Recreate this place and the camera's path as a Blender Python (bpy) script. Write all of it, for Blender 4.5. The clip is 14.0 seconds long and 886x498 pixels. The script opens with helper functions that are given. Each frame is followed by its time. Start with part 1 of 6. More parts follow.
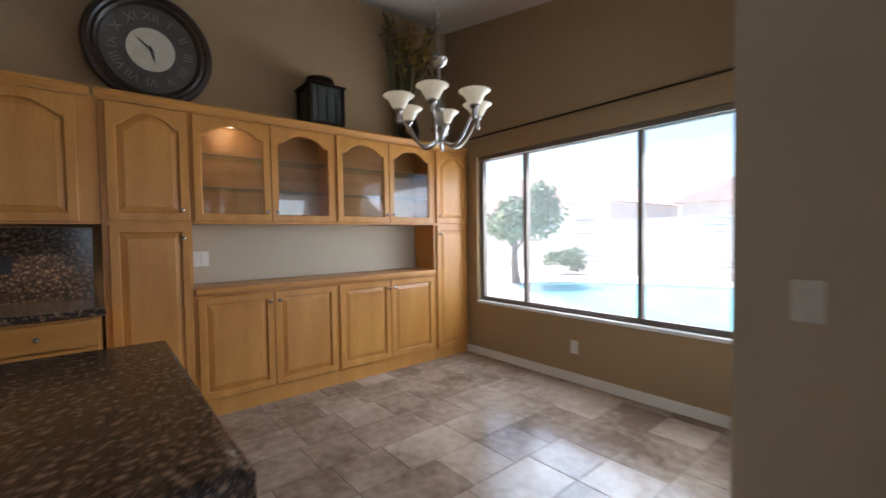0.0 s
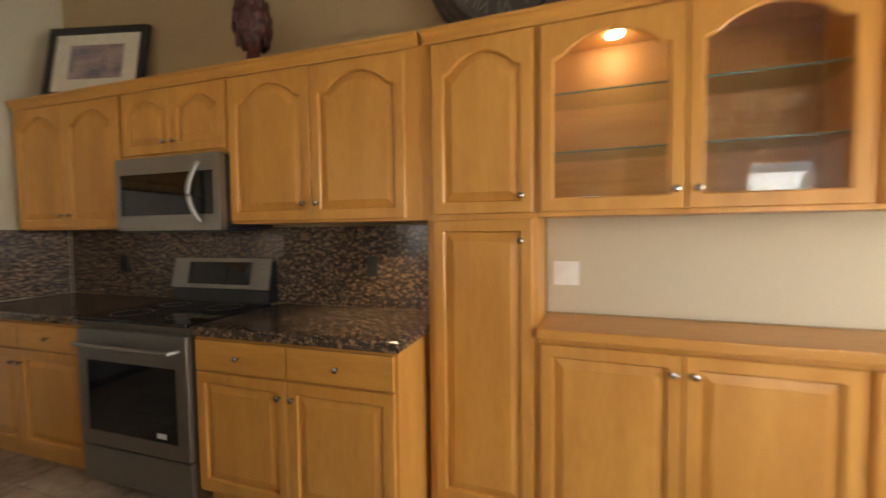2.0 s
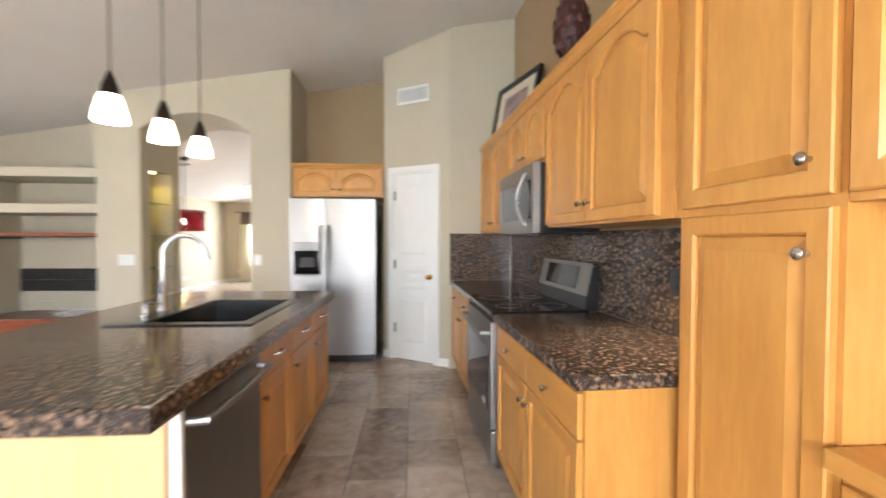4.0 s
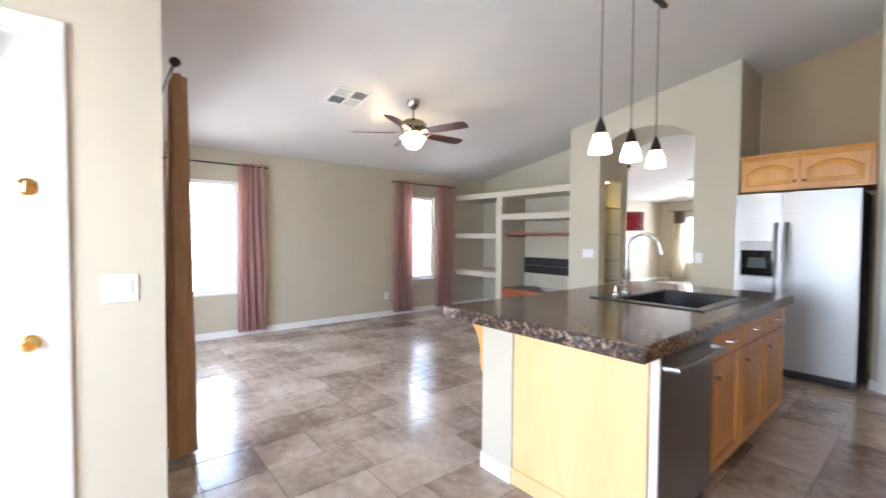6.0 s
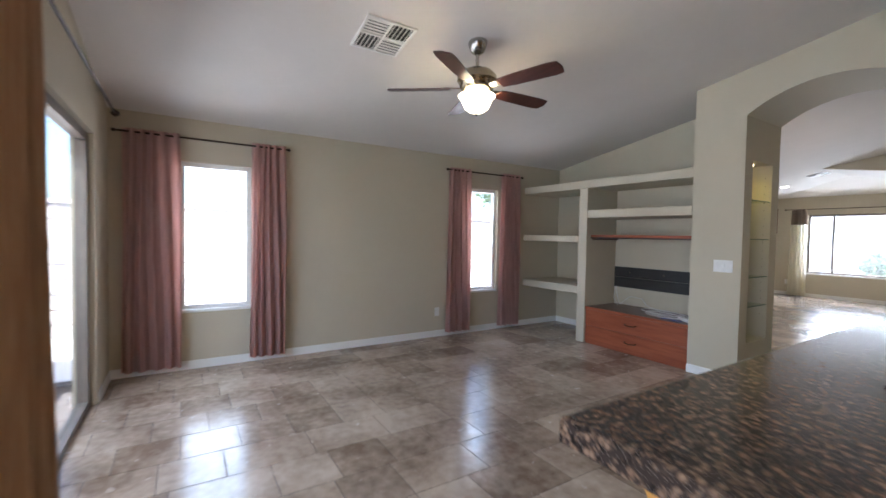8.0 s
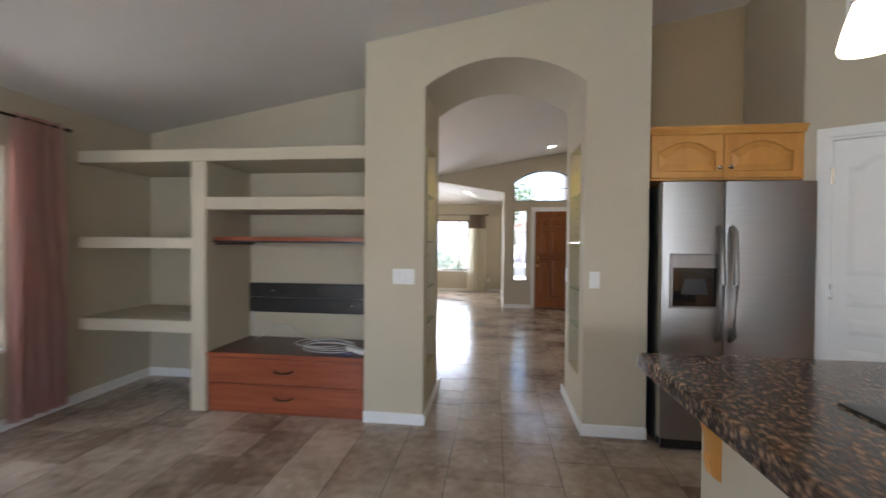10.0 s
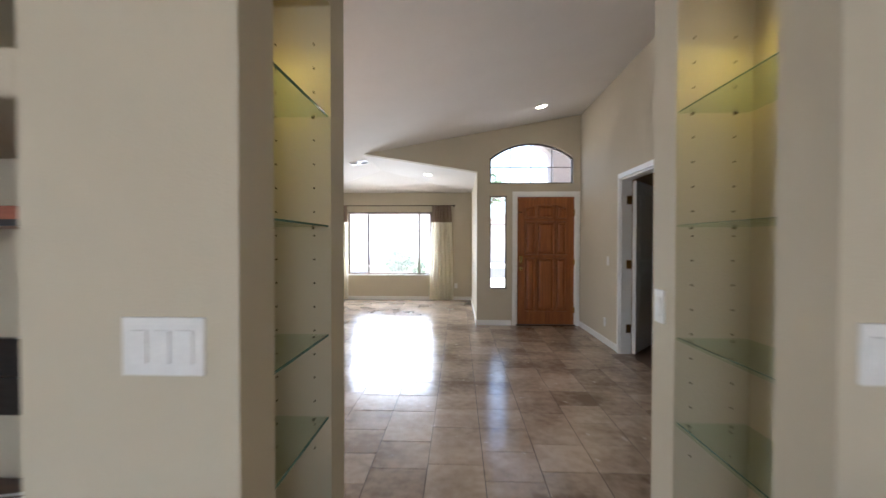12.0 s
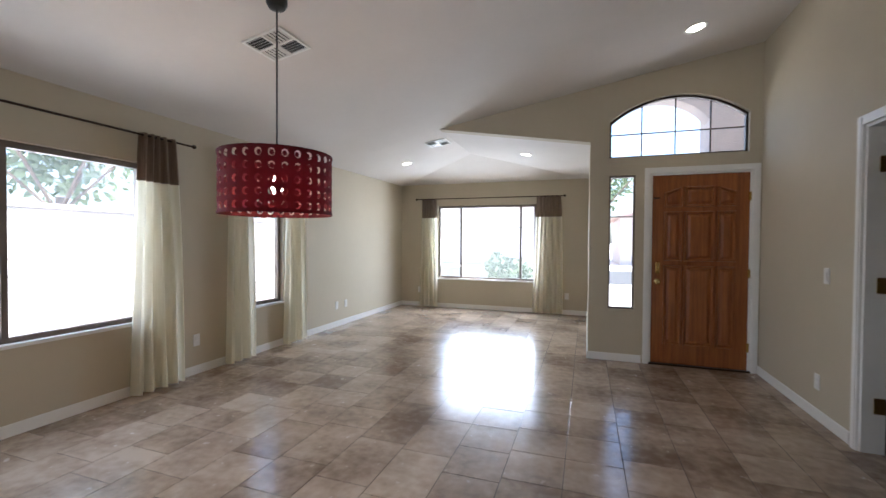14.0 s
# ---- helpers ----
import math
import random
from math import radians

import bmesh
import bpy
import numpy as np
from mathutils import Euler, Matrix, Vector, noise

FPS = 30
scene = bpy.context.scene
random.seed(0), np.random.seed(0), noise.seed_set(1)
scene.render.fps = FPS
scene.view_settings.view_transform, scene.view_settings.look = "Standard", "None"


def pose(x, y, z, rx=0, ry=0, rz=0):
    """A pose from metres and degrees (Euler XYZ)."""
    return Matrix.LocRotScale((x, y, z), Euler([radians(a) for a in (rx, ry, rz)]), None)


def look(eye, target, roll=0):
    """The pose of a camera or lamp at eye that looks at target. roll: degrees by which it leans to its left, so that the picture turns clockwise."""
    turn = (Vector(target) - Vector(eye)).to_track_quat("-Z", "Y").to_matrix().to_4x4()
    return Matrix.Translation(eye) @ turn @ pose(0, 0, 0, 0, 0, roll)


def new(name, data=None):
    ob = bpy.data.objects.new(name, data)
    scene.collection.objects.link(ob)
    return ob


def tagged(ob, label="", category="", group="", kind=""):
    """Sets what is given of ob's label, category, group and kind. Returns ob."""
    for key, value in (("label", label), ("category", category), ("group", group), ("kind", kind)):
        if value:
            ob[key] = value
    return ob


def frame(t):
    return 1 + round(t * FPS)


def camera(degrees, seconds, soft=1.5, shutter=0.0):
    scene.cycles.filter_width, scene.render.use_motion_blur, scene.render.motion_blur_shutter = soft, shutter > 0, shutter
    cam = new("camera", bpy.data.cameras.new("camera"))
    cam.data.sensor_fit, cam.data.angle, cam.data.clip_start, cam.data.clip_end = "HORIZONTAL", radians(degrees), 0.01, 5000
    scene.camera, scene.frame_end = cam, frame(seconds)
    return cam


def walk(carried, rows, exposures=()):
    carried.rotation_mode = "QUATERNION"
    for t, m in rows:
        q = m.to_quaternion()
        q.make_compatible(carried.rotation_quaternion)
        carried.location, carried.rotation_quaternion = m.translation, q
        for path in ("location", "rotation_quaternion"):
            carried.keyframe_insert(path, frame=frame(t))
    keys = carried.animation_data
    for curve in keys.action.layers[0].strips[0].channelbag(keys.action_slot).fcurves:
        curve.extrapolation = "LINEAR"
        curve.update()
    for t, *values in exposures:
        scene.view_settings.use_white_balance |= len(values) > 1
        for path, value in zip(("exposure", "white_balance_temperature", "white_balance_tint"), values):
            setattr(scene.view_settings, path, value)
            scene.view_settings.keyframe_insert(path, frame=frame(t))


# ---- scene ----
cam = camera(93.7, 14.0, shutter=0.5)
PATH = [
    (0, (-3.354, 0.519, 1.300), (-1.841, -0.744, 1.231), -0.8),
    (0.5, (-3.032, 0.196, 1.274), (-1.291, -0.758, 1.222), -0.8),
    (1, (-2.651, 0.023, 1.289), (-0.71, -0.453, 1.228), -0.5),
    (1.5, (-2.228, -0.142, 1.315), (-0.23, -0.088, 1.25), -0.4),
    (1.8, (-1.96, -0.225, 1.338), (-0.02, 0.215, 1.262), -0.6),
    (2, (-1.755, -0.245, 1.35), (0.112, 0.46, 1.258), -0.7),
    (2.5, (-1.401, -0.228, 1.365), (0.206, 0.96, 1.288), -0.5),
    (2.7, (-1.31, -0.24, 1.366), (0.14, 1.137, 1.3), -0.4),
    (4.8, (-0.686, -1.05, 1.308), (-1.396, 0.819, 1.26), 0.2),
    (5, (-0.685, -1.097, 1.308), (-1.591, 0.685, 1.26), 0.2),
    (5.5, (-0.722, -1.17, 1.302), (-2.017, 0.354, 1.251), 0.4),
    (6, (-0.759, -1.215, 1.315), (-2.301, 0.057, 1.254), 0.4),
    (6.5, (-0.827, -1.159, 1.306), (-2.512, -0.084, 1.242), 0.7),
    (7, (-1.104, -0.954, 1.311), (-2.852, 0.016, 1.236), 0.6),
    (7.2, (-1.244, -0.829, 1.322), (-2.992, 0.14, 1.247), 0.7),
    (9.3, (-2.961, 0.236, 1.344), (-3.956, 1.97, 1.307), 0.8),
    (9.5, (-3.044, 0.405, 1.341), (-3.791, 2.26, 1.306), 0.6),
    (10, (-3.2, 0.904, 1.343), (-3.445, 2.889, 1.315), 0.5),
    (10.5, (-3.29, 1.463, 1.333), (-3.263, 3.463, 1.312), 0.3),
    (11, (-3.36, 2.019, 1.324), (-3.308, 4.018, 1.299), 0.3),
    (11.5, (-3.342, 2.568, 1.308), (-3.298, 4.567, 1.281), 0.3),
    (12, (-3.279, 3.108, 1.3), (-3.357, 5.107, 1.27), 0.1),
    (12.5, (-3.191, 3.59, 1.288), (-3.387, 5.582, 1.248), 0.3),
    (13, (-3.11, 4.04, 1.29), (-3.459, 6.018, 1.246), 0.2),
    (13.5, (-3.067, 4.42, 1.297), (-3.609, 6.347, 1.258), 0.2),
    (14, (-3.031, 4.733, 1.307), (-3.683, 6.624, 1.269), 0.4),
]
EXPOSURE = [(0, 1.5, 5700, 10), (0.6, 1.15, 5800, 10), (1.0, 0.8, 6050, 10), (1.5, 1.45, 7250, 10), (2.0, 2.38, 7450, 10), (2.5, 2.96, 7200, 10), (3.7, 3.4, 6200, 10), (5, 3.62, 5700, 10), (6, 3.34, 5400, 10), (7, 2.64, 5300, 10), (9.5, 2.4, 5700, 10), (10.5, 2.5, 5850, 10), (11.5, 2.66, 5800, 10), (12.5, 2.38, 5650, 10), (13.3, 2.3, 5550, 10), (14, 2.2, 5500, 10)]
walk(cam, [(t, look(eye, target, roll)) for t, eye, target, roll in PATH], EXPOSURE)

# ---- light and sky ----
world = bpy.data.worlds.new("sky")
scene.world = world
world.use_nodes = True
wn = world.node_tree.nodes
sky = wn.new("ShaderNodeTexSky")
sky.sky_type = "NISHITA"
sky.sun_disc = False
sky.sun_elevation = radians(62)
sky.sun_rotation = radians(80)
sky.dust_density = 3.0
wn["Background"].inputs["Strength"].default_value = 0.15
world.node_tree.links.new(sky.outputs[0], wn["Background"].inputs[0])
sun = new("sun", bpy.data.lights.new("sun", "SUN"))
sun.data.energy = 5.0
sun.data.angle = radians(0.6)
sun.data.color = (1.0, 0.95, 0.88)
sun.matrix_world = look((8, 1.4, 16), (0, 0, 0))


def lamp(name, x, y, z, watts, colour=(1.0, 0.78, 0.5), size=0.04):
    ob = new(name, bpy.data.lights.new(name, "POINT"))
    ob.data.energy, ob.data.color, ob.data.shadow_soft_size = watts, colour, size
    ob.location = (x, y, z)
    return ob


def spot(name, x, y, z, watts, colour=(1.0, 0.78, 0.5), cone=100):
    ob = new(name, bpy.data.lights.new(name, "SPOT"))
    ob.data.energy, ob.data.color, ob.data.shadow_soft_size = watts, colour, 0.03
    ob.data.spot_size, ob.data.spot_blend = radians(cone), 0.6
    ob.location = (x, y, z)
    return ob


def window_light(name, m, w, h, watts):
    """Daylight of the open sky standing in a window's opening; m looks into the room."""
    ob = new(name, bpy.data.lights.new(name, "AREA"))
    ob.data.shape, ob.data.size, ob.data.size_y = "RECTANGLE", w, h
    ob.data.energy, ob.data.color = watts, (0.93, 0.97, 1.0)
    ob.matrix_world = m
    return ob


# ---- materials ----
def material(name, colour, rough=0.5, metal=0.0, second=None, scale=6.0, stretch=(1, 1, 1), amount=0.35, bump=0.0, bump_scale=80.0, spread=0.0):
    """Principled material with two scales of noise in its colour and fine relief."""
    mat = bpy.data.materials.new(name)
    mat.use_nodes = True
    n, l = mat.node_tree.nodes, mat.node_tree.links
    p = n["Principled BSDF"]
    p.inputs["Roughness"].default_value = rough
    p.inputs["Metallic"].default_value = metal
    second = second or tuple(c * 0.82 for c in colour)
    tc, mp = n.new("ShaderNodeTexCoord"), n.new("ShaderNodeMapping")
    mp.inputs["Scale"].default_value = stretch
    l.new(tc.outputs["Object"], mp.inputs[0])
    a, b = n.new("ShaderNodeTexNoise"), n.new("ShaderNodeTexNoise")
    a.inputs["Scale"].default_value, a.inputs["Detail"].default_value = scale, 6
    b.inputs["Scale"].default_value, b.inputs["Detail"].default_value = scale * 7, 4
    l.new(mp.outputs[0], a.inputs[0]), l.new(mp.outputs[0], b.inputs[0])
    mx = n.new("ShaderNodeMath")
    mx.operation = "MULTIPLY_ADD"
    l.new(b.outputs[0], mx.inputs[0])
    mx.inputs[1].default_value = 0.5
    l.new(a.outputs[0], mx.inputs[2])
    rg = n.new("ShaderNodeMapRange")
    rg.inputs[1].default_value, rg.inputs[2].default_value = 0.5, 1.0
    rg.inputs[3].default_value, rg.inputs[4].default_value = 0.5 - amount, 0.5 + amount
    l.new(mx.outputs[0], rg.inputs[0])
    fac = rg.outputs[0]
    if spread:
        oi, ge = n.new("ShaderNodeObjectInfo"), n.new("ShaderNodeNewGeometry")
        ad, fr, ml = (n.new("ShaderNodeMath") for _ in range(3))
        ad.operation, fr.operation, ml.operation = "ADD", "FRACT", "MULTIPLY_ADD"
        l.new(oi.outputs["Random"], ad.inputs[0]), l.new(ge.outputs["Random Per Island"], ad.inputs[1])
        l.new(ad.outputs[0], fr.inputs[0])
        l.new(fr.outputs[0], ml.inputs[0])
        ml.inputs[1].default_value = spread
        sb = n.new("ShaderNodeMath")
        sb.operation = "SUBTRACT"
        l.new(fac, sb.inputs[0])
        sb.inputs[1].default_value = spread / 2
        l.new(sb.outputs[0], ml.inputs[2])
        fac = ml.outputs[0]
    mix = n.new("ShaderNodeMix")
    mix.data_type = "RGBA"
    mix.inputs["A"].default_value, mix.inputs["B"].default_value = (*second, 1), (*colour, 1)
    l.new(fac, mix.inputs["Factor"])
    l.new(mix.outputs["Result"], p.inputs["Base Color"])
    if bump:
        nz, bp = n.new("ShaderNodeTexNoise"), n.new("ShaderNodeBump")
        nz.inputs["Scale"].default_value, nz.inputs["Detail"].default_value = bump_scale, 5
        l.new(mp.outputs[0], nz.inputs[0])
        bp.inputs["Strength"].default_value, bp.inputs["Distance"].default_value = bump, 0.01
        l.new(nz.outputs[0], bp.inputs["Height"])
        l.new(bp.outputs[0], p.inputs["Normal"])
    return mat


def glow(name, colour, strength, base=(0.9, 0.88, 0.8)):
    mat = material(name, base, 0.4)
    p = mat.node_tree.nodes["Principled BSDF"]
    p.inputs["Emission Color"].default_value = (*colour, 1)
    p.inputs["Emission Strength"].default_value = strength
    return mat


def clear(name, tint=(1, 1, 1), gloss=1.0):
    """Clear pane: lets light straight through and mirrors by its Fresnel gloss."""
    mat = bpy.data.materials.new(name)
    mat.use_nodes = True
    n, l = mat.node_tree.nodes, mat.node_tree.links
    tr, gl, mx, fr = n.new("ShaderNodeBsdfTransparent"), n.new("ShaderNodeBsdfGlossy"), n.new("ShaderNodeMixShader"), n.new("ShaderNodeLayerWeight")
    tr.inputs[0].default_value = (*tint, 1)
    gl.inputs["Roughness"].default_value = 0.02
    pw_, ml_ = n.new("ShaderNodeMath"), n.new("ShaderNodeMath")
    pw_.operation, ml_.operation = "POWER", "MULTIPLY_ADD"
    pw_.inputs[1].default_value = 4.0
    l.new(fr.outputs["Facing"], pw_.inputs[0]), l.new(pw_.outputs[0], ml_.inputs[0])
    ml_.inputs[1].default_value, ml_.inputs[2].default_value = 0.5 * gloss, 0.045 * gloss
    l.new(ml_.outputs[0], mx.inputs[0]), l.new(tr.outputs[0], mx.inputs[1]), l.new(gl.outputs[0], mx.inputs[2])
    l.new(mx.outputs[0], n["Material Output"].inputs[0])
    return mat


def sheer(name, colour, second, through_it):
    """Thin cloth: part of the light goes through it."""
    mat = material(name, colour, 0.9, 0, second, 9, (14, 14, 0.4), 0.5, 0.25, 300)
    n, l = mat.node_tree.nodes, mat.node_tree.links
    tl, mx = n.new("ShaderNodeBsdfTranslucent"), n.new("ShaderNodeMixShader")
    l.new(n["Mix"].outputs["Result"], tl.inputs[0])
    mx.inputs[0].default_value = through_it
    l.new(n["Principled BSDF"].outputs[0], mx.inputs[1]), l.new(tl.outputs[0], mx.inputs[2])
    l.new(mx.outputs[0], n["Material Output"].inputs[0])
    return mat


def haze(name, colour, share):
    """Glare haze as a fine sheet: most of the light goes straight through, a share is scattered."""
    mat = bpy.data.materials.new(name)
    mat.use_nodes = True
    n, l = mat.node_tree.nodes, mat.node_tree.links
    tr, tl, mx = n.new("ShaderNodeBsdfTransparent"), n.new("ShaderNodeBsdfTranslucent"), n.new("ShaderNodeMixShader")
    tl.inputs[0].default_value = (*colour, 1)
    mx.inputs[0].default_value = share
    l.new(tr.outputs[0], mx.inputs[1]), l.new(tl.outputs[0], mx.inputs[2])
    l.new(mx.outputs[0], n["Material Output"].inputs[0])
    return mat


def granite(name):
    mat = bpy.data.materials.new(name)
    mat.use_nodes = True
    n, l = mat.node_tree.nodes, mat.node_tree.links
    p = n["Principled BSDF"]
    p.inputs["Roughness"].default_value = 0.14
    p.inputs["Specular IOR Level"].default_value = 0.32
    tc = n.new("ShaderNodeTexCoord")
    nz, v1, v2 = n.new("ShaderNodeTexNoise"), n.new("ShaderNodeTexVoronoi"), n.new("ShaderNodeTexVoronoi")
    nz.inputs["Scale"].default_value, nz.inputs["Detail"].default_value = 45, 6
    v1.inputs["Scale"].default_value, v2.inputs["Scale"].default_value = 52, 130
    for t in (nz, v1, v2):
        l.new(tc.outputs["Object"], t.inputs["Vector"])
    r1, r2 = n.new("ShaderNodeValToRGB"), n.new("ShaderNodeValToRGB")
    e = r1.color_ramp.elements
    e[0].position, e[0].color = 0.0, (0.37, 0.25, 0.165, 1)
    e[1].position, e[1].color = 0.66, (0.022, 0.017, 0.015, 1)
    mid = r1.color_ramp.elements.new(0.42)
    mid.color = (0.20, 0.125, 0.08, 1)
    l.new(v1.outputs["Distance"], r1.inputs[0])
    e = r2.color_ramp.elements
    e[0].position, e[0].color = 0.44, (0, 0, 0, 1)
    e[1].position, e[1].color = 0.56, (1, 1, 1, 1)
    l.new(nz.outputs[0], r2.inputs[0])
    mx, m2 = n.new("ShaderNodeMix"), n.new("ShaderNodeMix")
    mx.data_type = m2.data_type = "RGBA"
    l.new(r2.outputs[0], mx.inputs["Factor"])
    l.new(r1.outputs[0], mx.inputs["A"])
    mx.inputs["B"].default_value = (0.05, 0.036, 0.03, 1)
    gt = n.new("ShaderNodeMath")
    gt.operation = "LESS_THAN"
    gt.inputs[1].default_value = 0.22
    l.new(v2.outputs["Distance"], gt.inputs[0])
    l.new(gt.outputs[0], m2.inputs["Factor"])
    l.new(mx.outputs["Result"], m2.inputs["A"])
    m2.inputs["B"].default_value = (0.22, 0.17, 0.135, 1)
    l.new(m2.outputs["Result"], p.inputs["Base Color"])
    return mat


def travertine(name):
    """Sealed brown stone: clouds, veins and small filled pits, each tile of its own shade."""
    mat = material(name, (0.50, 0.40, 0.305), 0.2, 0, (0.19, 0.13, 0.087), 2.2, (1, 1, 1), 0.5, 0.0, 60, 0.6)
    n, l = mat.node_tree.nodes, mat.node_tree.links
    p = n["Principled BSDF"]
    ge, nz, rg, bp = n.new("ShaderNodeNewGeometry"), n.new("ShaderNodeTexNoise"), n.new("ShaderNodeMapRange"), n.new("ShaderNodeBump")
    l.new(ge.outputs["Position"], nz.inputs[0])
    nz.inputs["Scale"].default_value, nz.inputs["Detail"].default_value = 14, 7
    rg.inputs[1].default_value, rg.inputs[2].default_value, rg.inputs[3].default_value, rg.inputs[4].default_value = 0.3, 0.75, 0.11, 0.30
    l.new(nz.outputs[0], rg.inputs[0]), l.new(rg.outputs[0], p.inputs["Roughness"])
    bp.inputs["Strength"].default_value, bp.inputs["Distance"].default_value = 0.07, 0.004
    l.new(nz.outputs[0], bp.inputs["Height"]), l.new(bp.outputs[0], p.inputs["Normal"])
    # clouds run on in world space so that alike tiles differ
    for t in [t for t in n if t.type == "MAPPING"]:
        for k in list(t.inputs[0].links):
            l.remove(k)
        l.new(ge.outputs["Position"], t.inputs[0])
    return mat


PAINT = material("tan_wall_paint", (0.53, 0.47, 0.35), 0.75, 0, (0.50, 0.44, 0.325), 2, bump=0.12, bump_scale=160)
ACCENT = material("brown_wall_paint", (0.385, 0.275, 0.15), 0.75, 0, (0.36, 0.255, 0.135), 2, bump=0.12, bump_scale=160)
CEIL = material("white_ceiling_paint", (0.70, 0.66, 0.615), 0.85, 0, (0.66, 0.62, 0.575), 3, bump=0.2, bump_scale=120)
TRIM = material("white_trim_paint", (0.82, 0.81, 0.78), 0.4, 0, (0.77, 0.76, 0.72), 5)
MAPLE = material("honey_maple", (0.62, 0.305, 0.07), 0.34, 0, (0.49, 0.215, 0.045), 1.6, (5, 5, 0.9), 0.55, 0.03, 60, 0.3)
MAPLE_H = material("honey_maple_across", (0.62, 0.305, 0.07), 0.34, 0, (0.49, 0.215, 0.045), 1.6, (0.9, 5, 5), 0.55, 0.03, 60)
MAPLE_IN = material("maple_inside", (0.58, 0.31, 0.095), 0.5, 0, (0.44, 0.21, 0.055), 2, (1, 1, 7), 0.6)
PALE = material("pale_maple_ply", (0.74, 0.52, 0.25), 0.45, 0, (0.66, 0.43, 0.185), 1.5, (3, 3, 0.6), 0.5)
OAK = material("red_oak_door", (0.34, 0.115, 0.028), 0.35, 0, (0.19, 0.055, 0.013), 3.5, (12, 12, 0.6), 0.6, 0.08, 60)
CHERRY = material("red_cherry_wood", (0.33, 0.095, 0.04), 0.3, 0, (0.21, 0.05, 0.02), 3, (0.7, 10, 10), 0.55, 0.04, 60)
CHERRY_DARK = material("dark_worn_cherry", (0.13, 0.055, 0.035), 0.35, 0, (0.06, 0.028, 0.02), 4, (1, 6, 1), 0.6)
GRANITE = granite("brown_granite")
TRAV = travertine("travertine")
GROUT = material("grout", (0.085, 0.065, 0.05), 0.9, 0, None, 20)
STEEL = material("brushed_steel", (0.34, 0.327, 0.31), 0.4, 1.0, (0.29, 0.28, 0.265), 3, (1, 1, 60), 0.4, 0.03, 40)
STEEL_DARK = material("dark_brushed_steel", (0.26, 0.245, 0.23), 0.3, 1.0, (0.2, 0.19, 0.18), 3, (60, 1, 1), 0.4)
NICKEL = material("satin_nickel", (0.5, 0.48, 0.45), 0.25, 1.0, None, 30)
CHROME = material("polished_chrome", (0.8, 0.8, 0.8), 0.08, 1.0, None, 30)
BRASS = material("polished_brass", (0.75, 0.55, 0.22), 0.2, 1.0, None, 30)
ANTIQUE = material("antique_nickel", (0.36, 0.31, 0.22), 0.22, 1.0, None, 30)
BLACK = material("black_plastic", (0.015, 0.015, 0.016), 0.3, 0, None, 20)
BLACK_GLASS = material("black_glass", (0.008, 0.008, 0.009), 0.05, 0, None, 20)
COMPOSITE = material("black_composite", (0.012, 0.011, 0.01), 0.22, 0, None, 90)
BRONZE = material("dark_bronze", (0.05, 0.035, 0.025), 0.4, 0.8, None, 30)
ALU = material("bronze_aluminium", (0.21, 0.175, 0.14), 0.45, 0.3, None, 20)
WHITE_PL = material("white_plastic", (0.82, 0.81, 0.78), 0.35, 0, None, 20)
CABLE = material("white_cable", (0.72, 0.71, 0.68), 0.5, 0, None, 40)
GLASS = clear("window_glass")
# added screen sheet whose pale haze imitates glare over the outdoor view
HAZE_SCREEN = haze("glare_haze_screen", (0.85, 0.86, 0.86), 0.03)
SHELF_GLASS = clear("green_shelf_glass", (0.9, 0.96, 0.92), 0.8)
SHELF_EDGE = material("green_glass_edge", (0.10, 0.2, 0.17), 0.1, 0, None, 20)
DUSK = sheer("mauve_sheer", (0.74, 0.53, 0.47), (0.6, 0.39, 0.34), 0.7)
CREAM = sheer("cream_cloth", (0.95, 0.93, 0.85), (0.90, 0.87, 0.78), 0.8)
TAUPE = sheer("taupe_cloth", (0.34, 0.26, 0.2), (0.24, 0.175, 0.13), 0.45)
RUST = sheer("striped_brown_cloth", (0.34, 0.17, 0.09), (0.5, 0.34, 0.2), 0.15)
SHADE_ON = glow("lit_opal_glass", (1.0, 0.80, 0.52), 1.1)
SHADE_DIM = glow("cream_alabaster_glass", (1.0, 0.83, 0.55), 0.07, (0.86, 0.78, 0.6))
BULB = glow("lit_bulb", (1.0, 0.85, 0.6), 12.0)
PUCK_ON = glow("lit_puck_lens", (1.0, 0.8, 0.4), 1.2)
CAN_ON = glow("lit_downlight", (1.0, 0.86, 0.66), 5.0)
RED = sheer("red_lamp_shade", (0.10, 0.003, 0.011), (0.07, 0.002, 0.007), 0.22)
TV_BOARD = material("black_painted_board", (0.018, 0.017, 0.017), 0.35, 0, (0.03, 0.028, 0.026), 8, (1, 8, 8), 0.6)
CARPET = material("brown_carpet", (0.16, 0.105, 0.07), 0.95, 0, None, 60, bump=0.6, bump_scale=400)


# ---- building helpers ----
def box(bm, x0, x1, y0, y1, z0, z1, bevel=0.0):
    v = [bm.verts.new((x, y, z)) for x in (x0, x1) for y in (y0, y1) for z in (z0, z1)]
    f = [bm.faces.new([v[i] for i in q]) for q in ((0, 1, 3, 2), (4, 6, 7, 5), (0, 4, 5, 1), (2, 3, 7, 6), (0, 2, 6, 4), (1, 5, 7, 3))]
    if bevel:
        e = {e for q in f for e in q.edges}
        bmesh.ops.bevel(bm, geom=list(e), offset=bevel, segments=2, affect="EDGES", profile=0.6)
    return bm


